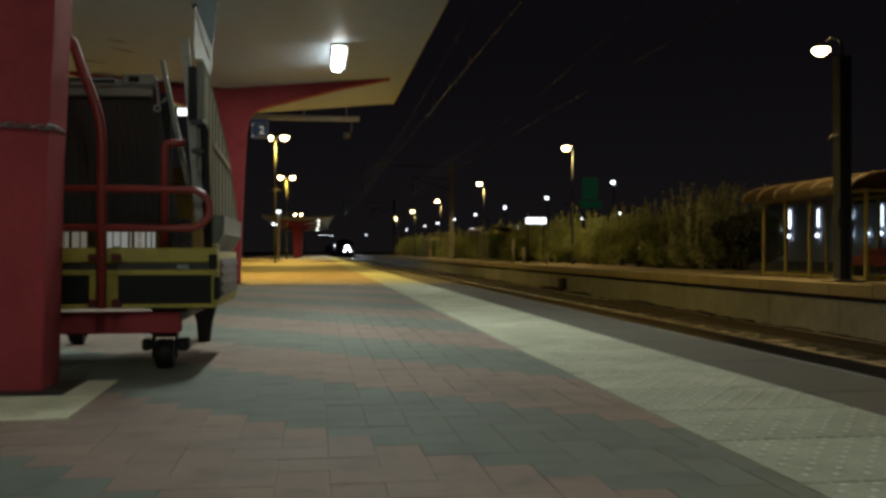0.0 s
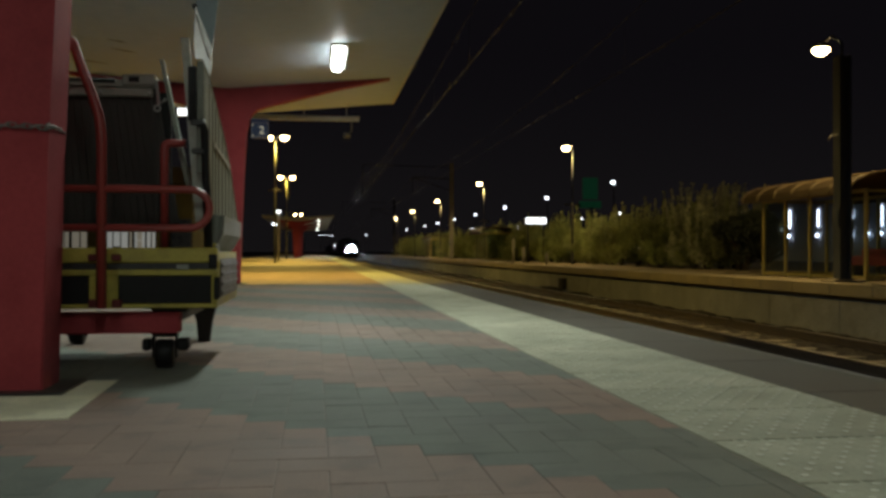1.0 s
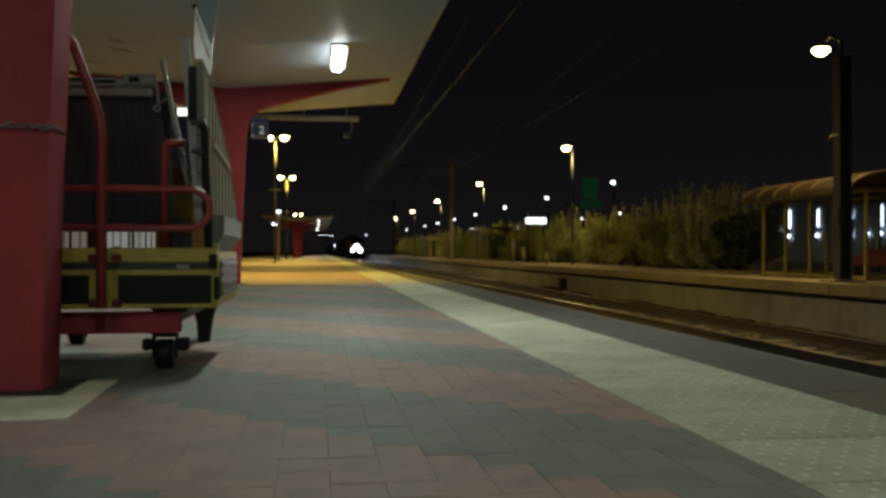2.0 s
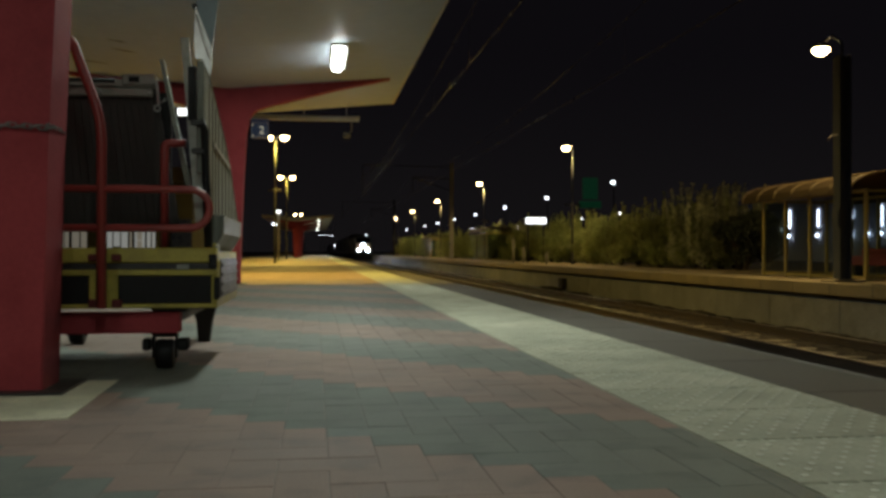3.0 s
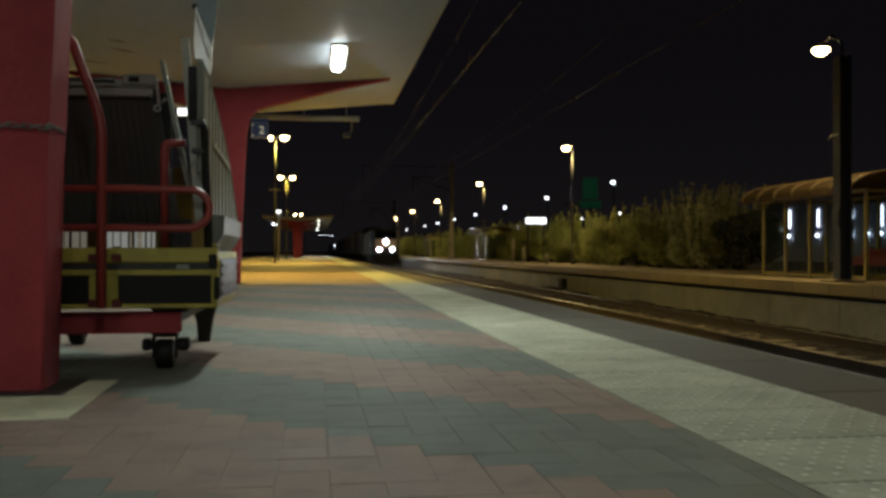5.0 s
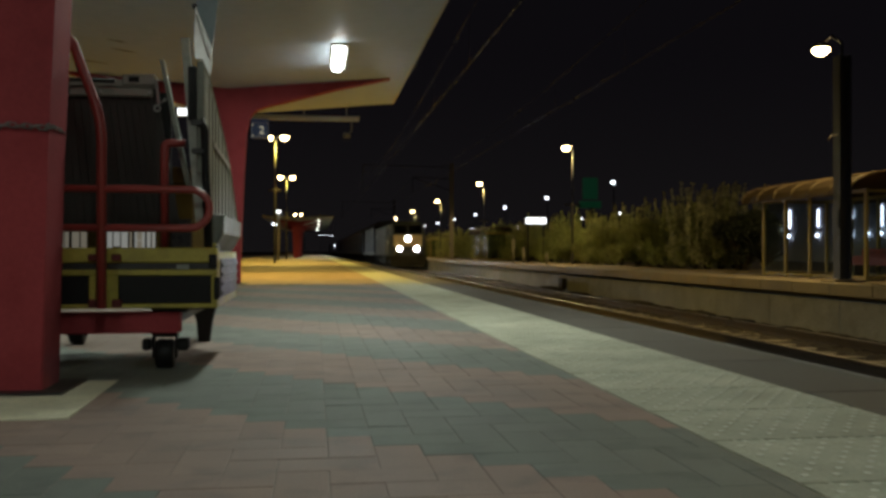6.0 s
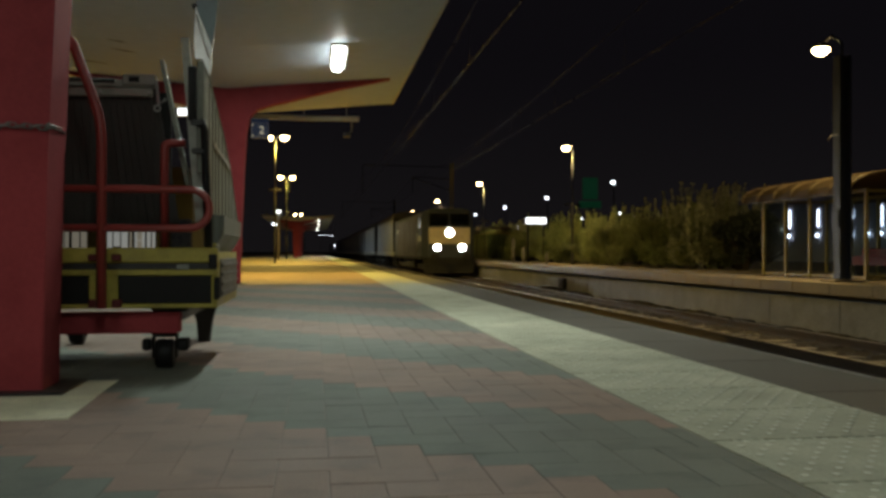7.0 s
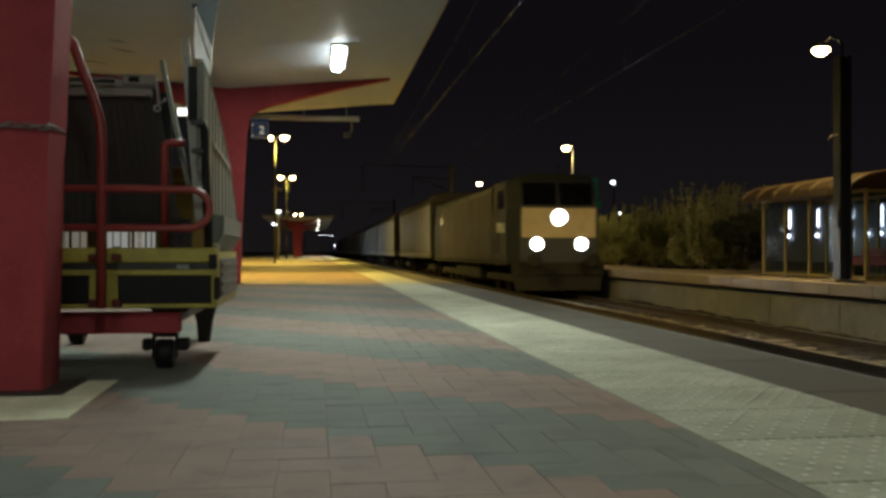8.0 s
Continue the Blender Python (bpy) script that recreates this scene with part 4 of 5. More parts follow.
    for y, top in ((4.42, 1.31), (4.56, 1.27), (4.7, 1.235), (4.85, 1.19), (5.03, 1.145), (5.22, 1.08), (5.42, 1.01), (5.62, 0.9), (5.82, 0.79)):
        add("guard_rib", boxes((-0.486, -0.482, y, y + 0.014, 0.64, top), bev=0.001), "skirt")
    add("guard_rim", tube(bmesh.new(), [(-0.486, 4.3, 1.378), (-0.486, 4.385, 1.344), (-0.486, 5.1, 1.153), (-0.486, 5.51, 1.007), (-0.486, 6.03, 0.703)], 0.006, 8), "alu", "rim of the side guard")
    add("guard_front", boxes((-0.52, -0.487, 4.25, 4.3, 0.88, 1.381), bev=0.004), "guard")
    add("guard_recess", boxes((-0.562, -0.528, 4.285, 4.33, 1.12, 1.362), bev=0.004), "black", "dark slot beside the guard")
    wing = [(-0.524, 1.62), (-0.455, 1.44), (-0.452, 1.359), (-0.46, 1.306), (-0.492, 1.382), (-0.524, 1.383), (-0.528, 1.443)]
    bm = prism(bmesh.new(), wing, 4.225, 4.235)
    for v in bm.verts:
        v.co.y += 0.14 * (v.co.x + 0.5) + 0.066 * (v.co.z - 1.4)      # it leans a little
    add("wing_panel", bm, "white_panel", "white flap at the top of the guard")
    add("wing_fold", tube(bmesh.new(), [(-0.52, 4.225, 1.58), (-0.485, 4.218, 1.46), (-0.459, 4.216, 1.385)], 0.005, 6), "white_panel")
    add("blue_flap", prism(bmesh.new(), [(-0.529, 1.632), (-0.459, 1.454), (-0.427, 1.694), (-0.413, 1.92), (-0.527, 1.914)], 4.3, 4.315), "blue_grey", "blue grey plastic flap above the guard")
    add("flap_knob", tube(bmesh.new(), [(-0.533, 4.27, 1.628), (-0.533, 4.3, 1.628)], 0.012, 8), "dark_steel")
    add("upright_bar", prism(bmesh.new(), [(-0.6, 1.498), (-0.566, 1.498), (-0.49, 0.657), (-0.535, 0.657)], 4.33, 4.36), "alu", "pale upright bar")
    add("gas_strut", tube(bmesh.new(), [(-0.495, 4.232, 1.115), (-0.483, 4.232, 1.067), (-0.473, 4.232, 0.774), (-0.464, 4.232, 0.471)], [0.012, 0.017, 0.018, 0.019], 10), "black", "black gas strut")
    for x, z in ((-0.512, 1.1), (-0.508, 0.975)):
        add("strut_clip", boxes((x - 0.03, x + 0.022, 4.215, 4.235, z - 0.012, z + 0.012), bev=0.003), "dark_steel")
    add("guard_strip", prism(bmesh.new(), [(4.571, 1.036), (4.571, 1.058), (5.44, 1.02), (5.44, 0.996)], -0.482, -0.477, axis="x"), "pole", "pale slanting strip on the guard")
    box_out = [(-0.469, 0.53), (-0.417, 0.613), (-0.414, 0.697), (-0.469, 0.701)]
    add("guard_box", prism(bmesh.new(), box_out, 4.4, 5.4), "guard", "pale end box of the folded guard")
    add("foot_plate", boxes((-0.485, -0.44, 4.3, 4.33, 0.5, 0.57), bev=0.004), "yellow")
    add("foot_post", boxes((-0.455, -0.43, 4.3, 4.36, 0.49, 0.56), bev=0.004), "alu")
    add("lower_skirt", boxes((-0.436, -0.418, 4.3, 5.15, 0.32, 0.5), bev=0.008), "skirt", "dull lower skirt")
    for k in range(4):
        add("skirt_rib", boxes((-0.4185, -0.411, 4.32, 5.13, 0.335 + 0.042 * k, 0.352 + 0.042 * k), bev=0.003), "skirt")
    add("stop_block", boxes((-0.46, -0.425, 4.18, 4.205, 0.46, 0.52), (-0.44, -0.415, 4.19, 4.215, 0.32, 0.42), bev=0.005), "black", "black stop block")
    # chassis
    add("cross_beam", boxes((-1.5, -0.595, 4.27, 4.35, 0.168, 0.262), bev=0.006), "red_paint", "red chassis beam")
    add("drive_box", boxes((-0.72, -0.56, 4.28, 4.55, 0.262, 0.3), bev=0.008), "dark_steel", "dark gearbox under the deck")
    add("side_beam", boxes((-0.72, -0.64, 4.35, 5.7, 0.19, 0.3), bev=0.006), "dark_steel")
    for x, y in ((-0.673, 4.38), (-1.35, 4.38), (-1.35, 5.6)):
        castor(e, o, x, y)
    add("stabiliser_leg", prism(bmesh.new(), [(-0.745, 0.285), (-0.555, 0.285), (-0.6, 0.12), (-0.615, 0.0), (-0.68, 0.0), (-0.69, 0.12)], 5.64, 5.7), "dark_steel", "tapered stabiliser leg")


def post_chain():
    e = thing("chain", "zinc chain wound round the red post", "chain", pose(-1.22, 3.64, 1.0))
    bm = bmesh.new()
    ring = []
    for k in range(13):
        a = 2 * math.pi * k / 12
        ring.append((0.012 * math.cos(a) + (0.007 if math.cos(a) > 0 else -0.007), 0, 0.0095 * math.sin(a)))
    tube(bm, ring, 0.0036, 6)
    me = mesh_of("link", bm, M["chain"])
    n = 20
    for k in range(n):
        x = -0.28 + 0.0275 * k
        ob = new("link", me)
        ob.parent = e
        ob.matrix_basis = pose(x, 0.004 + 0.003 * (k % 2), -0.02 + 0.018 * math.sin(k / n * 2.6) + 0.002 * (k % 3), 90 * (k % 2) + 25, 8 * (-1) ** k, 0)
    for k in range(8):
        ob = new("link", me)
        ob.parent = e
        ob.matrix_basis = pose(0.232, 0.012 + 0.0275 * k, 0.0 + 0.0005 * k, 90 * (k % 2) + 20, 0, 90)


def concrete_pad():
    out = [(-1.75, 3.09), (-0.775, 3.09), (-0.79, 3.6), (-0.8, 3.98), (-1.75, 3.98)]
    bm = bmesh.new()
    hi = [bm.verts.new((x, y, 0.004)) for x, y in out]
    lo = [bm.verts.new((x, y, -0.004)) for x, y in out]
    bm.faces.new(hi)
    bm.faces.new(lo[::-1])
    for k in range(5):
        bm.faces.new((hi[k], lo[k], lo[(k + 1) % 5], hi[(k + 1) % 5]))
    struct("pavement_pad", bm, M["pad"], "pale screed pad round the foot of the red post", "pavement")


boarding_lift()
post_chain()
concrete_pad()


# ---------- platform sign on its bracket ----------
def platform_sign():
    e = thing("sign_gantry", "pale steel sign bracket hung under the canopy", "sign bracket", pose(0, 17.9, 0))
    part("beam", boxes((-1.42, 0.845, -0.045, 0.045, 3.03, 3.115), bev=0.006), M["beam_grey"], e, "pale steel beam")
    for x in (-1.3, -0.2, 0.6):
        part("hanger", tubes(0.006, [(x, 0, 3.11), (x, 0, soffit_z(x) + 0.002)], seg=8), M["galv"], e)
    part("camera_bracket", tubes(0.012, [(0.7, 0, 3.04), (0.7, 0, 2.84), (0.64, 0, 2.8)]), M["pole"], e)
    part("small_camera", boxes((0.54, 0.68, -0.1, 0.12, 2.72, 2.81), bev=0.02), M["lamp_pole"], e, "small grey surveillance camera")
    s = thing("platform_sign", "dark blue platform sign with a white number 2", "sign", pose(-1.025, 17.9, 2.82))
    part("sign_box", boxes((-0.16, 0.16, -0.055, 0.055, -0.145, 0.212), bev=0.01), M["sign_blue_lit"], s)
    part("sign_border", boxes((-0.15, 0.15, -0.06, -0.056, 0.13, 0.136), (-0.15, 0.15, -0.06, -0.056, -0.136, -0.13), (0.145, 0.15, -0.06, -0.056, -0.13, 0.13), (-0.15, -0.145, -0.06, -0.056, -0.13, 0.13)), M["sign_white"], s, "thin pale border")
    part("pictogram", boxes((-0.14, -0.12, -0.062, -0.056, 0.08, 0.12), (-0.14, -0.12, -0.062, -0.056, -0.12, -0.085)), M["sign_lit"], s, "small white marks")
    cu = bpy.data.curves.new("numeral", "FONT")
    cu.body, cu.size, cu.extrude, cu.align_x, cu.align_y, cu.offset = "2", 0.21, 0.003, "CENTER", "CENTER", 0.002
    tmp = bpy.data.objects.new("numeral", cu)
    scene.collection.objects.link(tmp)
    dg = bpy.context.evaluated_depsgraph_get()
    me = bpy.data.meshes.new_from_object(tmp.evaluated_get(dg))
    bpy.data.objects.remove(tmp)
    me.materials.clear()
    me.materials.append(M["sign_lit"])
    ob = new("numeral", me)
    ob.parent = s
    ob.matrix_basis = pose(0.035, -0.058, -0.005, 90, 0, 0)
    tagged(ob, "white figure 2")


platform_sign()


def exit_sign():
    e = thing("exit_sign", "small white lit sign box hung under the canopy", "sign", pose(-2.42, 17.7, 3.11))
    part("case", boxes((-0.1, 0.1, -0.03, 0.05, -0.08, 0.08), bev=0.01), M["fascia"], e)
    part("face", boxes((-0.075, 0.085, -0.036, -0.031, -0.06, 0.06)), M["g_box"], e, "white lit face")
    for x in (-0.06, 0.06):
        part("hanger", tubes(0.006, [(x, 0, 0.07), (x, 0, soffit_z(-2.42) - 3.108)], seg=6), M["galv"], e)


exit_sign()


def soffit_stains():
    """Brown damp marks and flaking paint on the soffit."""
    rng = random.Random(3)
    e = thing("damp_mark", "dark brown damp marks on the cream soffit", "stain", pose(-2.4, 9.0, soffit_z(-2.4) - 0.0035))
    for x, y, ln in ((-2.6, 12.76, 0.26), (-2.63, 13.35, 0.34), (-3.29, 14.5, 0.42)):
        bm = bmesh.new()
        n = 9
        top, low = [], []
        for k in range(n):
            t = k / (n - 1)
            w = 0.055 * math.sin(math.pi * min(max(t, 0.04), 0.96)) * rng.uniform(0.5, 1.2)
            px, py = x - ln / 2 + ln * t, y + 0.25 * t * ln + rng.uniform(-0.02, 0.02)
            for row, s in ((top, 1), (low, -1)):
                wx = px
                row.append(bm.verts.new((wx + 2.4, py + s * w - 9.0, soffit_z(wx) - soffit_z(-2.4))))
        for k in range(n - 1):
            bm.faces.new((low[k], low[k + 1], top[k + 1], top[k]))
        part("mark", bm, M["stain"], e)


soffit_stains()


# ---------- overhead line ----------
def overhead_line(cx, z, worn):
    e = thing("overhead_line", "thin contact wire hung under its carrier wire", "overhead wire", pose(cx, 0, 0), "overhead lines")
    part("contact_wire", tube(bmesh.new(), [(0, y, z) for y in (-30, 18.4, 70, 120, 300, 500)], 0.011, 6), worn, e, "worn copper contact wire")
    pts = []
    for k in range(60):
        y = -32.6 + 51 * k / 10
        pts.append((0, y, z + 0.55 + 0.75 * (((y - 18.4) / 25.5) % 2 - 1) ** 2))
    part("carrier_wire", tube(bmesh.new(), pts, 0.008, 6), M["wire_dark"], e)
    for k in range(26):
        y = -30 + 6.4 * k
        part("dropper", tubes(0.004, [(0, y, z), (0, y, z + 0.55 + 0.75 * (((y - 18.4) / 25.5) % 2 - 1) ** 2)], seg=5), M["wire_dark"], e)


def mast(x, y, h, dark=True, reach=True, wide=0.13, across=False):
    e = thing("catenary_mast", "dark steel overhead line mast of the railway", "mast", pose(x, y, 0), "overhead line masts")
    sec = [(-0.13, -0.13), (0.13, -0.13), (0.13, -0.11), (0.012, -0.11), (0.012, 0.11), (0.13, 0.11), (0.13, 0.13), (-0.13, 0.13), (-0.13, 0.11),
           (-0.012, 0.11), (-0.012, -0.11), (-0.13, -0.11)]
    sec = [(b * wide / 0.13, a * wide / 0.13) if across else (a, b) for a, b in sec]
    bm = bmesh.new()
    lo = [bm.verts.new((a, b, 0)) for a, b in sec]
    hi = [bm.verts.new((a, b, h)) for a, b in sec]
    for k in range(12):
        bm.faces.new((lo[k], lo[(k + 1) % 12], hi[(k + 1) % 12], hi[k]))
    bm.faces.new(hi)
    mt = M["lamp_pole"] if across else M["mast"] if dark else M["pole"]
    part("column", bm, mt, e)
    part("footing", boxes((-0.3, 0.3, -0.26, 0.26, 0.0, 0.05), bev=0.02), M["cope"], e, "concrete footing")
    if reach:
        part("cantilever", tubes(0.03, [(0, 0, 6.0), (7.25 - x, 0, 6.15)], [(0, 0, 5.1), (7.25 - x, 0, 6.1)], [(0, 0, 6.9), (3.53 - x, 0, 7.0)], [(3.53 - x, 0, 7.0), (3.53 - x, 0, 6.13)], [(7.25 - x, 0, 6.15), (7.25 - x, 0, 4.84)], [(3.53 - x, 0, 6.15), (3.53 - x, 0, 4.84)]), M["mast"], e, "steel bracket arms")
        part("insulator", lathe(bmesh.new(), [(0.03, 0.0), (0.06, 0.03), (0.03, 0.06), (0.06, 0.09), (0.03, 0.12), (0.06, 0.15), (0.03, 0.18)], 10, pose(-0.5, 0, 6.0, 0, 90, 0)), M["black"], e)
    part("cable_box", boxes((-wide - 0.03, -wide, -0.1, 0.1, 0.95, 1.27), bev=0.008), M["lamp_pole"], e, "small grey box on the mast")
    part("hook", tubes(0.012, [(-wide, -0.05, 2.6), (-wide - 0.12, -0.05, 2.58), (-wide - 0.19, -0.05, 2.5)]), M["pole"], e)
    return e


def mast_lamp(x, y, z):
    e = thing("mast_lamp", "sodium lamp on an arm fixed to the dark mast", "street lamp", pose(x, y, z))
    part("arm", tube(bmesh.new(), [(-0.07, -0.82, -0.36), (-0.06, -0.8, -0.1), (-0.05, -0.45, 0.12), (0, 0, 0.06)], 0.022, 8), M["mast"], e)
    part("lamp_head", lathe(bmesh.new(), [(0.02, 0.09), (0.13, 0.07), (0.175, 0.0), (0.16, -0.02)], 14), M["lamp_pole"], e)
    part("bulb", lathe(bmesh.new(), [(0.15, -0.02), (0.155, -0.07), (0.1, -0.13), (0.02, -0.16)], 14), M["g_sodium"], e, "glowing sodium lamp glass")


overhead_line(3.53, 4.85, M["wire"])
overhead_line(7.25, 4.85, M["wire_dark"])
mast(9.25, 15.38, 4.0, reach=False, wide=0.11, across=True)
mast(10.2, 69.4, 7.2, dark=False)
mast(10.2, 120.4, 7.2)
mast_lamp(9.32, 16.2, 4.33)


# ---------- shelters on the opposite platform ----------
def shelter(x, y, length=4.4, deep=1.5):
    e = thing("shelter", "ochre framed waiting shelter with glass walls and a vaulted roof", "shelter", pose(x, y, 0), "waiting shelters")
    n = 4
    eave = 1.62
    for k in range(n + 1):
        yy = length * k / n
        for xx in (0.0, deep):
            part("post", boxes((xx - 0.03, xx + 0.03, yy - 0.03, yy + 0.03, 0.0, eave), bev=0.006), M["shelter_frame"], e)
    for xx in (0.0, deep):
        part("eave_rail", boxes((xx - 0.035, xx + 0.035, -0.05, length + 0.05, eave, eave + 0.07), bev=0.006), M["shelter_frame"], e)
        part("floor_rail", boxes((xx - 0.025, xx + 0.025, 0, length, 0.04, 0.08)), M["shelter_frame"], e)
    for yy in (0.0, length):
        part("end_rail", boxes((0, deep, yy - 0.025, yy + 0.025, eave, eave + 0.05)), M["shelter_frame"], e)
        part("end_sill", boxes((0, deep, yy - 0.02, yy + 0.02, 0.04, 0.08)), M["shelter_frame"], e)
        part("end_glass", boxes((0.05, deep - 0.05, yy - 0.004, yy + 0.004, 0.1, eave - 0.02)), M["glass"], e, "clear glass end wall")
    for k in range(n):
        y0, y1 = length * k / n + 0.05, length * (k + 1) / n - 0.05
        part("back_glass", boxes((deep - 0.004, deep + 0.004, y0, y1, 0.1, eave - 0.02)), M["glass"], e, "clear glass back wall")
        if k in (0, 3):
            part("front_glass", boxes((-0.004, 0.004, y0, y1, 0.1, eave - 0.02)), M["glass"], e, "clear glass front pane")
    arc = []
    for k in range(13):
        a = math.pi * (1 - k / 12)
        arc.append((deep / 2 + (deep / 2 + 0.42) * math.cos(a), eave + 0.40 * math.sin(a) ** 0.8))
    inner = [(px, pz - 0.03) for px, pz in arc[::-1]]
    part("roof", prism(bmesh.new(), arc + inner, -0.2, length + 0.22), M["shelter_roof"], e, "amber vaulted plastic roof")
    for k in range(7):
        yy = -0.2 + (length + 0.42) * k / 6
        part("roof_rib", tube(bmesh.new(), [(px, yy, pz + 0.012) for px, pz in arc], 0.016, 6), M["shelter_rib"], e, "dull ochre roof rib")
    return e


SH = shelter(9.95, 15.77, 3.9)
for yy in (55.0, 82.0):
    copy_thing(SH, pose(10.2, yy, 0))


def shelter_bench():
    e = thing("bench", "red painted metal bench inside the waiting shelter", "bench", pose(11.12, 15.95, -0.004))
    part("seat", boxes((-0.2, 0.18, 0.0, 2.15, 0.4, 0.45), bev=0.015), M["bench_red"], e)
    part("front_panel", boxes((-0.17, -0.13, 0.03, 2.12, 0.26, 0.4), bev=0.008), M["bench_red"], e)
    back = part("backrest", boxes((0.19, 0.23, 0.0, 2.15, 0.44, 0.6), bev=0.012), M["bench_red"], e)
    for k in range(4):
        part("backrest_slot", boxes((0.184, 0.189, 0.1 + 0.5 * k, 0.45 + 0.5 * k, 0.51, 0.53)), M["dark_steel"], back)
    for y in (0.2, 1.95):
        part("leg", boxes((-0.1, 0.12, y - 0.03, y + 0.03, 0.0, 0.42), bev=0.006), M["dark_steel"], e, "dark steel leg")


shelter_bench()


def bollard(x, y, h):
    e = thing("bollard", "slim pale post at the back of the platform", "post", pose(x, y, 0), "slim posts along the hedge")
    part("shaft", tube(bmesh.new(), [(0, 0, 0), (0, 0, h)], 0.05, 8), M["pole"], e)
    part("cap", lathe(bmesh.new(), [(0.055, 0), (0.06, 0.03), (0.03, 0.05)], 8, pose(0, 0, h)), M["pole"], e)


for x, y, h in ((9.6, 44.6, 1.15), (9.75, 43.0, 0.7), (9.75, 38.6, 0.45), (11.2, 79.5, 1.5), (10.9, 62.0, 0.5)):
    bollard(x, y, h)


# ---------- hedge ----------
def shrub(name, seed, wide, tall, n, mat, label, shoots=8, lean=0.15, share=0.26, low=0.8):
    rng = random.Random(seed)
    e = thing(name, label, "shrub", None, "hedge shrubs")
    bm = bmesh.new()
    for k in range(7):
        a, r = rng.uniform(0, 6.28), rng.uniform(0.1, 0.5)
        tip = (math.cos(a) * r * wide, math.sin(a) * r * wide, tall * rng.uniform(0.6, 0.9))
        mid = (tip[0] * 0.4, tip[1] * 0.4, tip[2] * 0.45)
        tube(bm, [(0.05 * math.cos(a), 0.05 * math.sin(a), 0), mid, tip], [0.035, 0.022, 0.006], 6)
    part("branchwork", bm, M["bark"], e, "thin brown stems")
    lobes = [(rng.uniform(-0.5, 0.5) * wide, rng.uniform(-0.5, 0.5) * wide, tall * rng.uniform(0.18, low), rng.uniform(0.2, 0.42)) for _ in range(17)]
    spikes = [(rng.uniform(-0.5, 0.5) * wide, rng.uniform(-0.5, 0.5) * wide, tall * rng.uniform(0.95, 1.4), rng.uniform(-lean, lean), rng.uniform(-lean, lean)) for _ in range(shoots)]
    verts, faces = [], []
    for k in range(n):
        if spikes and rng.random() < share:
            sx, sy, sz, lx, ly = rng.choice(spikes)
            t = rng.uniform(0.35, 1)
            p = Vector((sx + lx * t + rng.gauss(0, 0.02), sy + ly * t + rng.gauss(0, 0.02), sz * t))
        else:
            lx, ly, lz, lr = rng.choice(lobes)
            d = Vector((rng.gauss(0, 1), rng.gauss(0, 1), rng.gauss(0, 1))).normalized() * lr * rng.uniform(0.75, 1.05)
            p = Vector((lx + d.x, ly + d.y, max(0.04, lz + d.z)))
        ln = rng.uniform(0.03, 0.07)
        q = Euler((rng.uniform(-1.2, 1.2), rng.uniform(-1.2, 1.2), rng.uniform(0, 6.28))).to_matrix()
        i = len(verts)
        for v in ((-0.35 * ln, -ln * 0.8, 0), (0.35 * ln, -ln * 0.8, 0), (0.42 * ln, 0.1 * ln, 0.12 * ln), (0, ln, 0), (-0.42 * ln, 0.1 * ln, 0.12 * ln)):
            verts.append(p + q @ Vector(v))
        faces.append((i, i + 1, i + 2, i + 3, i + 4))
    ob = new("foliage", loose("foliage", verts, faces, [mat]))
    ob.parent = e
    return e


def hedge():
    rng = random.Random(11)
    kinds = [shrub("shrub", 20 + k, 2.4, (1.75, 1.6, 1.9, 1.65)[k], 6000, M["leaf"], "yellow green leafy hedge shrub behind the platform", 20) for k in range(4)]
    used = set()
    y = 27.6
    while y < 128:
        k = rng.randrange(4)
        m = pose(12.35 + rng.uniform(-0.25, 0.25), y, -0.02, 0, 0, rng.uniform(0, 360))
        if k in used:
            copy_thing(kinds[k], m)
        else:
            used.add(k)
            kinds[k].matrix_world = m
        y += rng.uniform(1.2, 1.7)
    for k in range(4):
        if k not in used:
            kinds[k].matrix_world = pose(12.3, 130 + k, -0.02)
    # this shrub's shade is painted into its leaves
    d = shrub("round_shrub", 41, 1.5, 1.85, 6500, M["leaf_shaded"], "dense rounded shrub beside the shelter, darkened by shade in its leaf colour", 0)
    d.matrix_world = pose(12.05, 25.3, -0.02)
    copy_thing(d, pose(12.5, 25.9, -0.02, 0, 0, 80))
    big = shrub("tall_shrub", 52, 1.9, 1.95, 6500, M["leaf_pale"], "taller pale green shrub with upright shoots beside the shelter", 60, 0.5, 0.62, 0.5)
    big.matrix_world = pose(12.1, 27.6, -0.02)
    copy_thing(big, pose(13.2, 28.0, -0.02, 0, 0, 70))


hedge()


# ---------- distance ----------
def led_lamp(x, y, h=8.0, r=0.21):
    e = thing("road_lamp", "distant road lamp with a white glowing head", "street lamp", pose(x, y, -0.08), "white road lamps")
    part("pole", tube(bmesh.new(), [(0, 0, 0), (0, 0, h - 0.3), (-0.1, 0, h)], [0.09, 0.06, 0.05], 6), M["mast"], e)
    part("bulb", lathe(bmesh.new(), [(r * 0.35, 0.6 * r), (r, 0.3 * r), (r, -0.25 * r), (r * 0.4, -0.6 * r)], 10, pose(-0.1, 0, h)), M["g_led"], e, "white glowing lamp glass")


for k in range(7):
    led_lamp(31.6, 96.0 + 28.6 * k)
for x, y, h in ((58.1, 172.5, 8), (58.5, 200, 8), (59.9, 270.7, 8), (49.7, 334, 8), (49.7, 292.5, 8), (30.5, 310.5, 8), (20, 360, 7)):
    led_lamp(x, y, h)


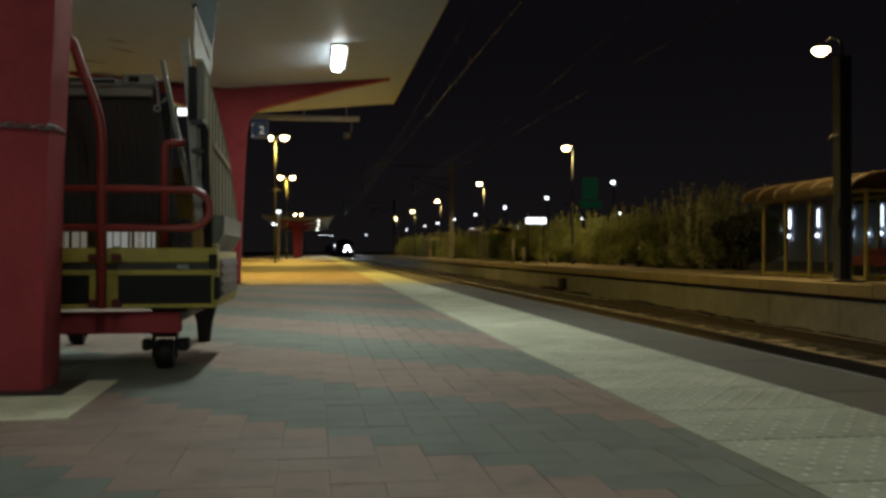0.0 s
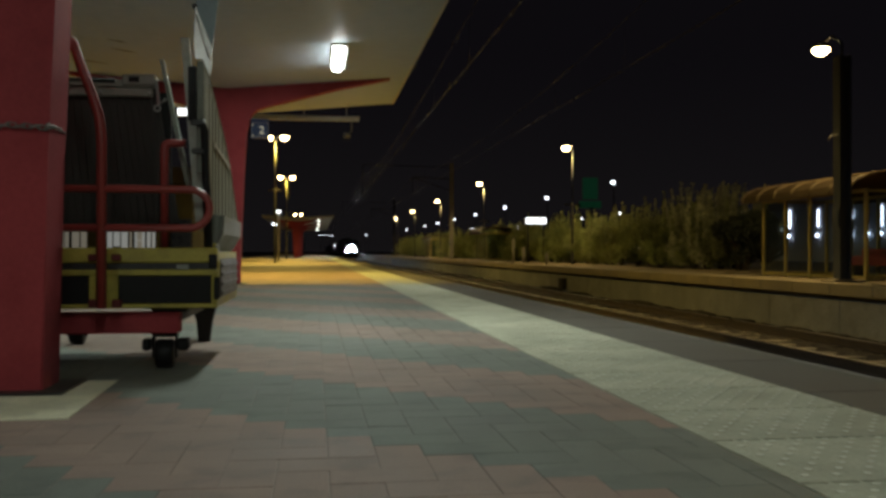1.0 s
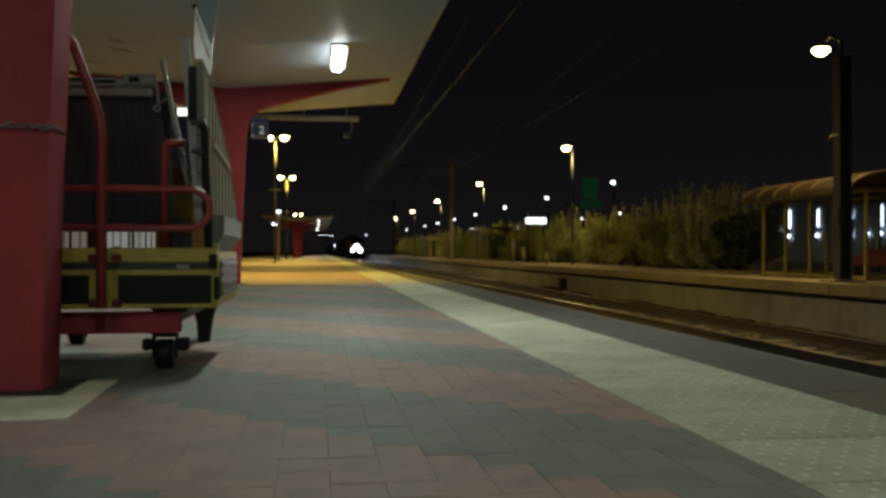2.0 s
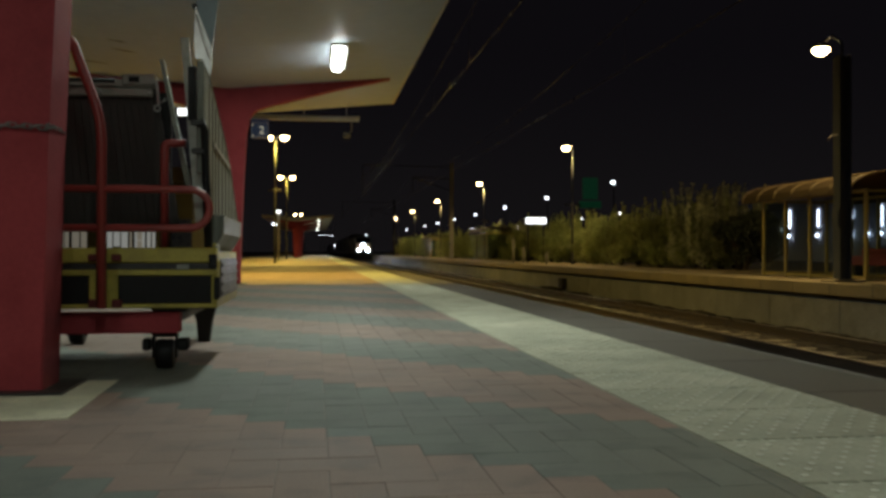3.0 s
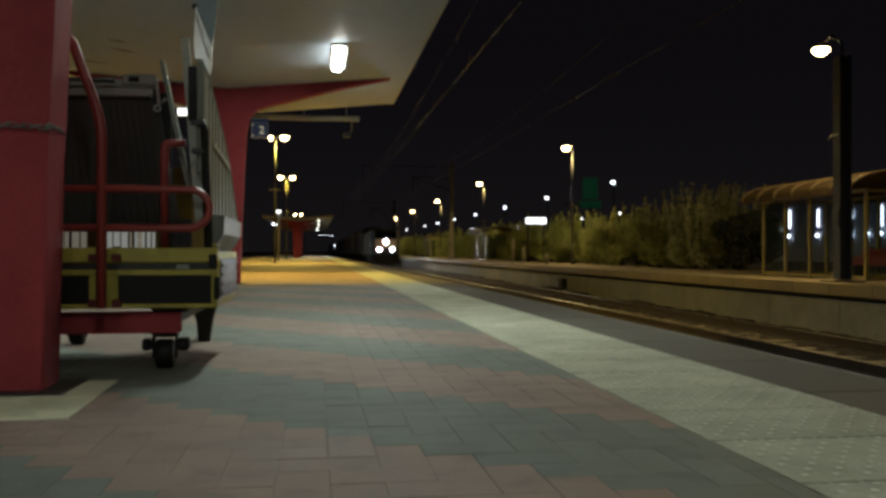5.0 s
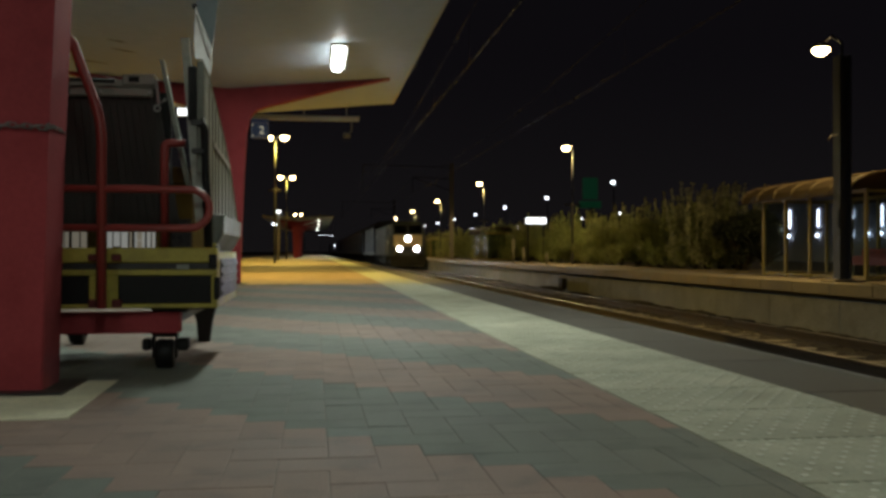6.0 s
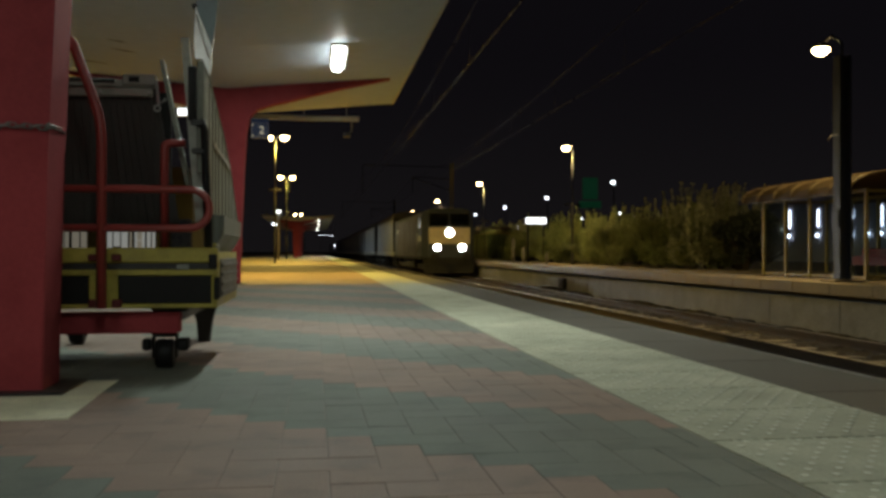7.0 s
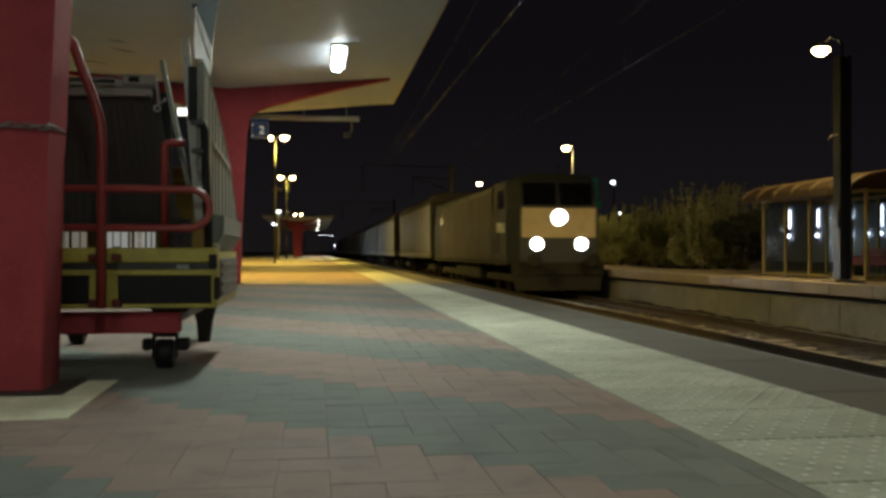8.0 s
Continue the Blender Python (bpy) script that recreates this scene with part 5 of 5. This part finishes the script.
def lit_sign():
    e = thing("lit_sign", "white lit sign box on two posts before the hedge", "sign", pose(10.95, 45.5, 0.0))
    part("posts", tubes(0.05, [(-0.4, 0.08, 0), (-0.4, 0.08, 1.88)], [(0.4, 0.08, 0), (0.4, 0.08, 1.88)]), M["mast"], e)
    part("case", boxes((-0.535, 0.535, 0.0, 0.16, 1.9, 2.26), bev=0.02), M["mast"], e)
    part("face", boxes((-0.505, 0.505, -0.02, -0.001, 1.94, 2.23), bev=0.005), M["g_box"], e, "glowing white sign face")
    g = thing("green_sign", "faint green glowing sign tower far off", "sign", pose(30.6, 101.0, -0.08))
    part("mast", tube(bmesh.new(), [(0, 0, 0), (0, 0, 5.6)], 0.14, 8), M["mast"], g)
    part("lower_face", boxes((-1.3, 1.2, 0, 0.3, 5.5, 6.3), bev=0.05), M["g_green"], g, "dim green glowing panel")
    part("upper_face", boxes((-0.9, 0.8, 0, 0.3, 6.5, 8.9), bev=0.05), M["g_green"], g, "dim green glowing panel")


lit_sign()


def wall_box():
    e = thing("junction_box", "small dark box fixed to the platform wall", "junction box", pose(8.97, 32.9, -0.62))
    part("case", boxes((-0.16, 0.0, -0.28, 0.28, -0.2, 0.2), bev=0.02), M["ballast"], e)
    part("conduit", tubes(0.025, [(-0.05, 0.1, -0.2), (-0.05, 0.1, -0.36)]), M["mast"], e)


wall_box()


def lit_hall():
    """A long low building past the hedge with upright tube lights."""
    e = thing("car_park_building", "dark low building with upright white tube lights", "building", pose(30.5, 40, -0.08))
    part("wall", boxes((0.0, 8.0, -8, 22, 0, 4.2)), M["facade_dark"], e)
    part("roof", boxes((-0.3, 8.3, -8.3, 22.3, 4.2, 4.5), bev=0.05), M["roof_tile"], e)
    for y, z0, z1 in ((16.66, 2.12, 3.3), (13.24, 2.12, 3.2), (9.56, 2.5, 2.95), (6.77, 2.0, 3.15)):
        part("tube_light", boxes((-0.1, -0.04, y - 0.05, y + 0.05, z0, z1), bev=0.02), M["g_hall"], e, "upright white tube light")
        part("low_light", lathe(bmesh.new(), [(0.04, -0.1), (0.09, -0.05), (0.1, 0.04), (0.04, 0.1)], 10, pose(-0.13, y, 1.62)), M["g_hall"], e, "round white light")
    part("lit_window", boxes((-0.05, 0.002, 17.66, 17.96, 1.95, 2.25), bev=0.01), M["g_white_door"], e, "small square lit window")
    part("strip_light", boxes((-0.05, 0.002, 19.55, 19.9, 2.53, 2.62), bev=0.01), M["g_white_door"], e)
    part("side_light", lathe(bmesh.new(), [(0.04, -0.1), (0.11, -0.05), (0.11, 0.05), (0.04, 0.1)], 10, pose(-0.11, 8.05, 1.62)), M["g_hall"], e)


lit_hall()


def station_building():
    """Lit front seen under the lift's rails."""
    e = thing("station_building", "station building with lit shop windows and white door", "building", pose(-7.2, 52.0, -0.08))
    part("wall", boxes((-14, 0.6, 0.25, 9, 0, 4.4)), M["facade"], e)
    part("roof", prism(bmesh.new(), [(-14.4, 4.4), (1.0, 4.4), (0.6, 5.2), (-14.0, 5.2)], -0.1, 9.4), M["roof_tile"], e)
    for x0, x1, z0, z1, mt in ((-6.95, -6.48, 0.4, 2.3, "g_window"), (-6.32, -6.1, 0.4, 2.3, "g_window"), (-6.04, -5.84, 0.4, 2.3, "g_window"),
                               (-5.68, -5.3, 0.4, 2.3, "g_window"), (-5.22, -4.92, 0.4, 2.3, "g_window"), (-3.86, -3.6, 0.3, 2.3, "g_white_door"),
                               (-3.53, -3.2, 0.9, 2.3, "g_white_door"), (-3.13, -2.8, 0.3, 2.3, "g_white_door"), (-2.7, -2.58, 0.3, 2.2, "g_window"),
                               (-1.8, -1.6, 0.3, 2.3, "g_white_door"), (-1.52, -1.36, 0.3, 2.3, "g_white_door"), (-0.84, -0.68, 0.5, 2.2, "g_window")):
        w = part("window", boxes((x0 - 0.04, x1 + 0.04, 0.16, 0.25, z0 - 0.05, z1 + 0.05), bev=0.01), M["mast"], e, "dark window frame")
        part("pane", boxes((x0, x1, 0.14, 0.159, z0, z1)), M[mt], w, "lit window pane")
    d = part("door", boxes((-2.43, -1.92, 0.12, 0.25, 0.1, 2.25), bev=0.01), M["g_white_door"], e, "white entrance door lit by the hall")
    part("door_glass", boxes((-2.3, -2.05, 0.1, 0.119, 0.5, 2.0)), M["g_window"], d, "dim glass in the white door")
    part("door_bar", boxes((-2.3, -2.05, 0.088, 0.1, 1.2, 1.26)), M["g_white_door"], d)
    part("blue_panel", boxes((-0.52, 0.57, 0.1, 0.25, 0.1, 2.4), bev=0.02), M["sign_blue"], e, "dark blue panel")


station_building()


def far_marks():
    for x, y, z, r, mt in ((-2.2, 58.0, 3.0, 0.1, "g_box"), (-2.6, 62.0, 2.35, 0.1, "g_led")):
        e = thing("wall_lamp", "small lit box lamp on a post by the platform", "lamp", pose(x, y, 0), "small post lamps")
        part("post", tube(bmesh.new(), [(0, 0.1, 0), (0, 0.1, z + 0.1)], 0.07, 8), M["fascia"] if y < 60 else M["mast"], e)
        part("box", boxes((-r * 1.4, r * 1.4, -0.05, 0.05, z - r * 0.7, z + r * 0.7), bev=0.03), M[mt], e, "glowing box")
    for x, y in ((-1.9, 150), (-1.9, 176)):
        double_lamp(x, y, 4.6)
    led_lamp(5.6, 260, 2.3)
    for x, y in ((1.9, 300), (3.2, 308), (4.6, 316), (6.0, 324)):
        led_lamp(x, y, 6.0, 0.13)


far_marks()


# ---------- paving pieces ----------
paving(PLATFORM)
tactile_strip(PLATFORM)

motions()
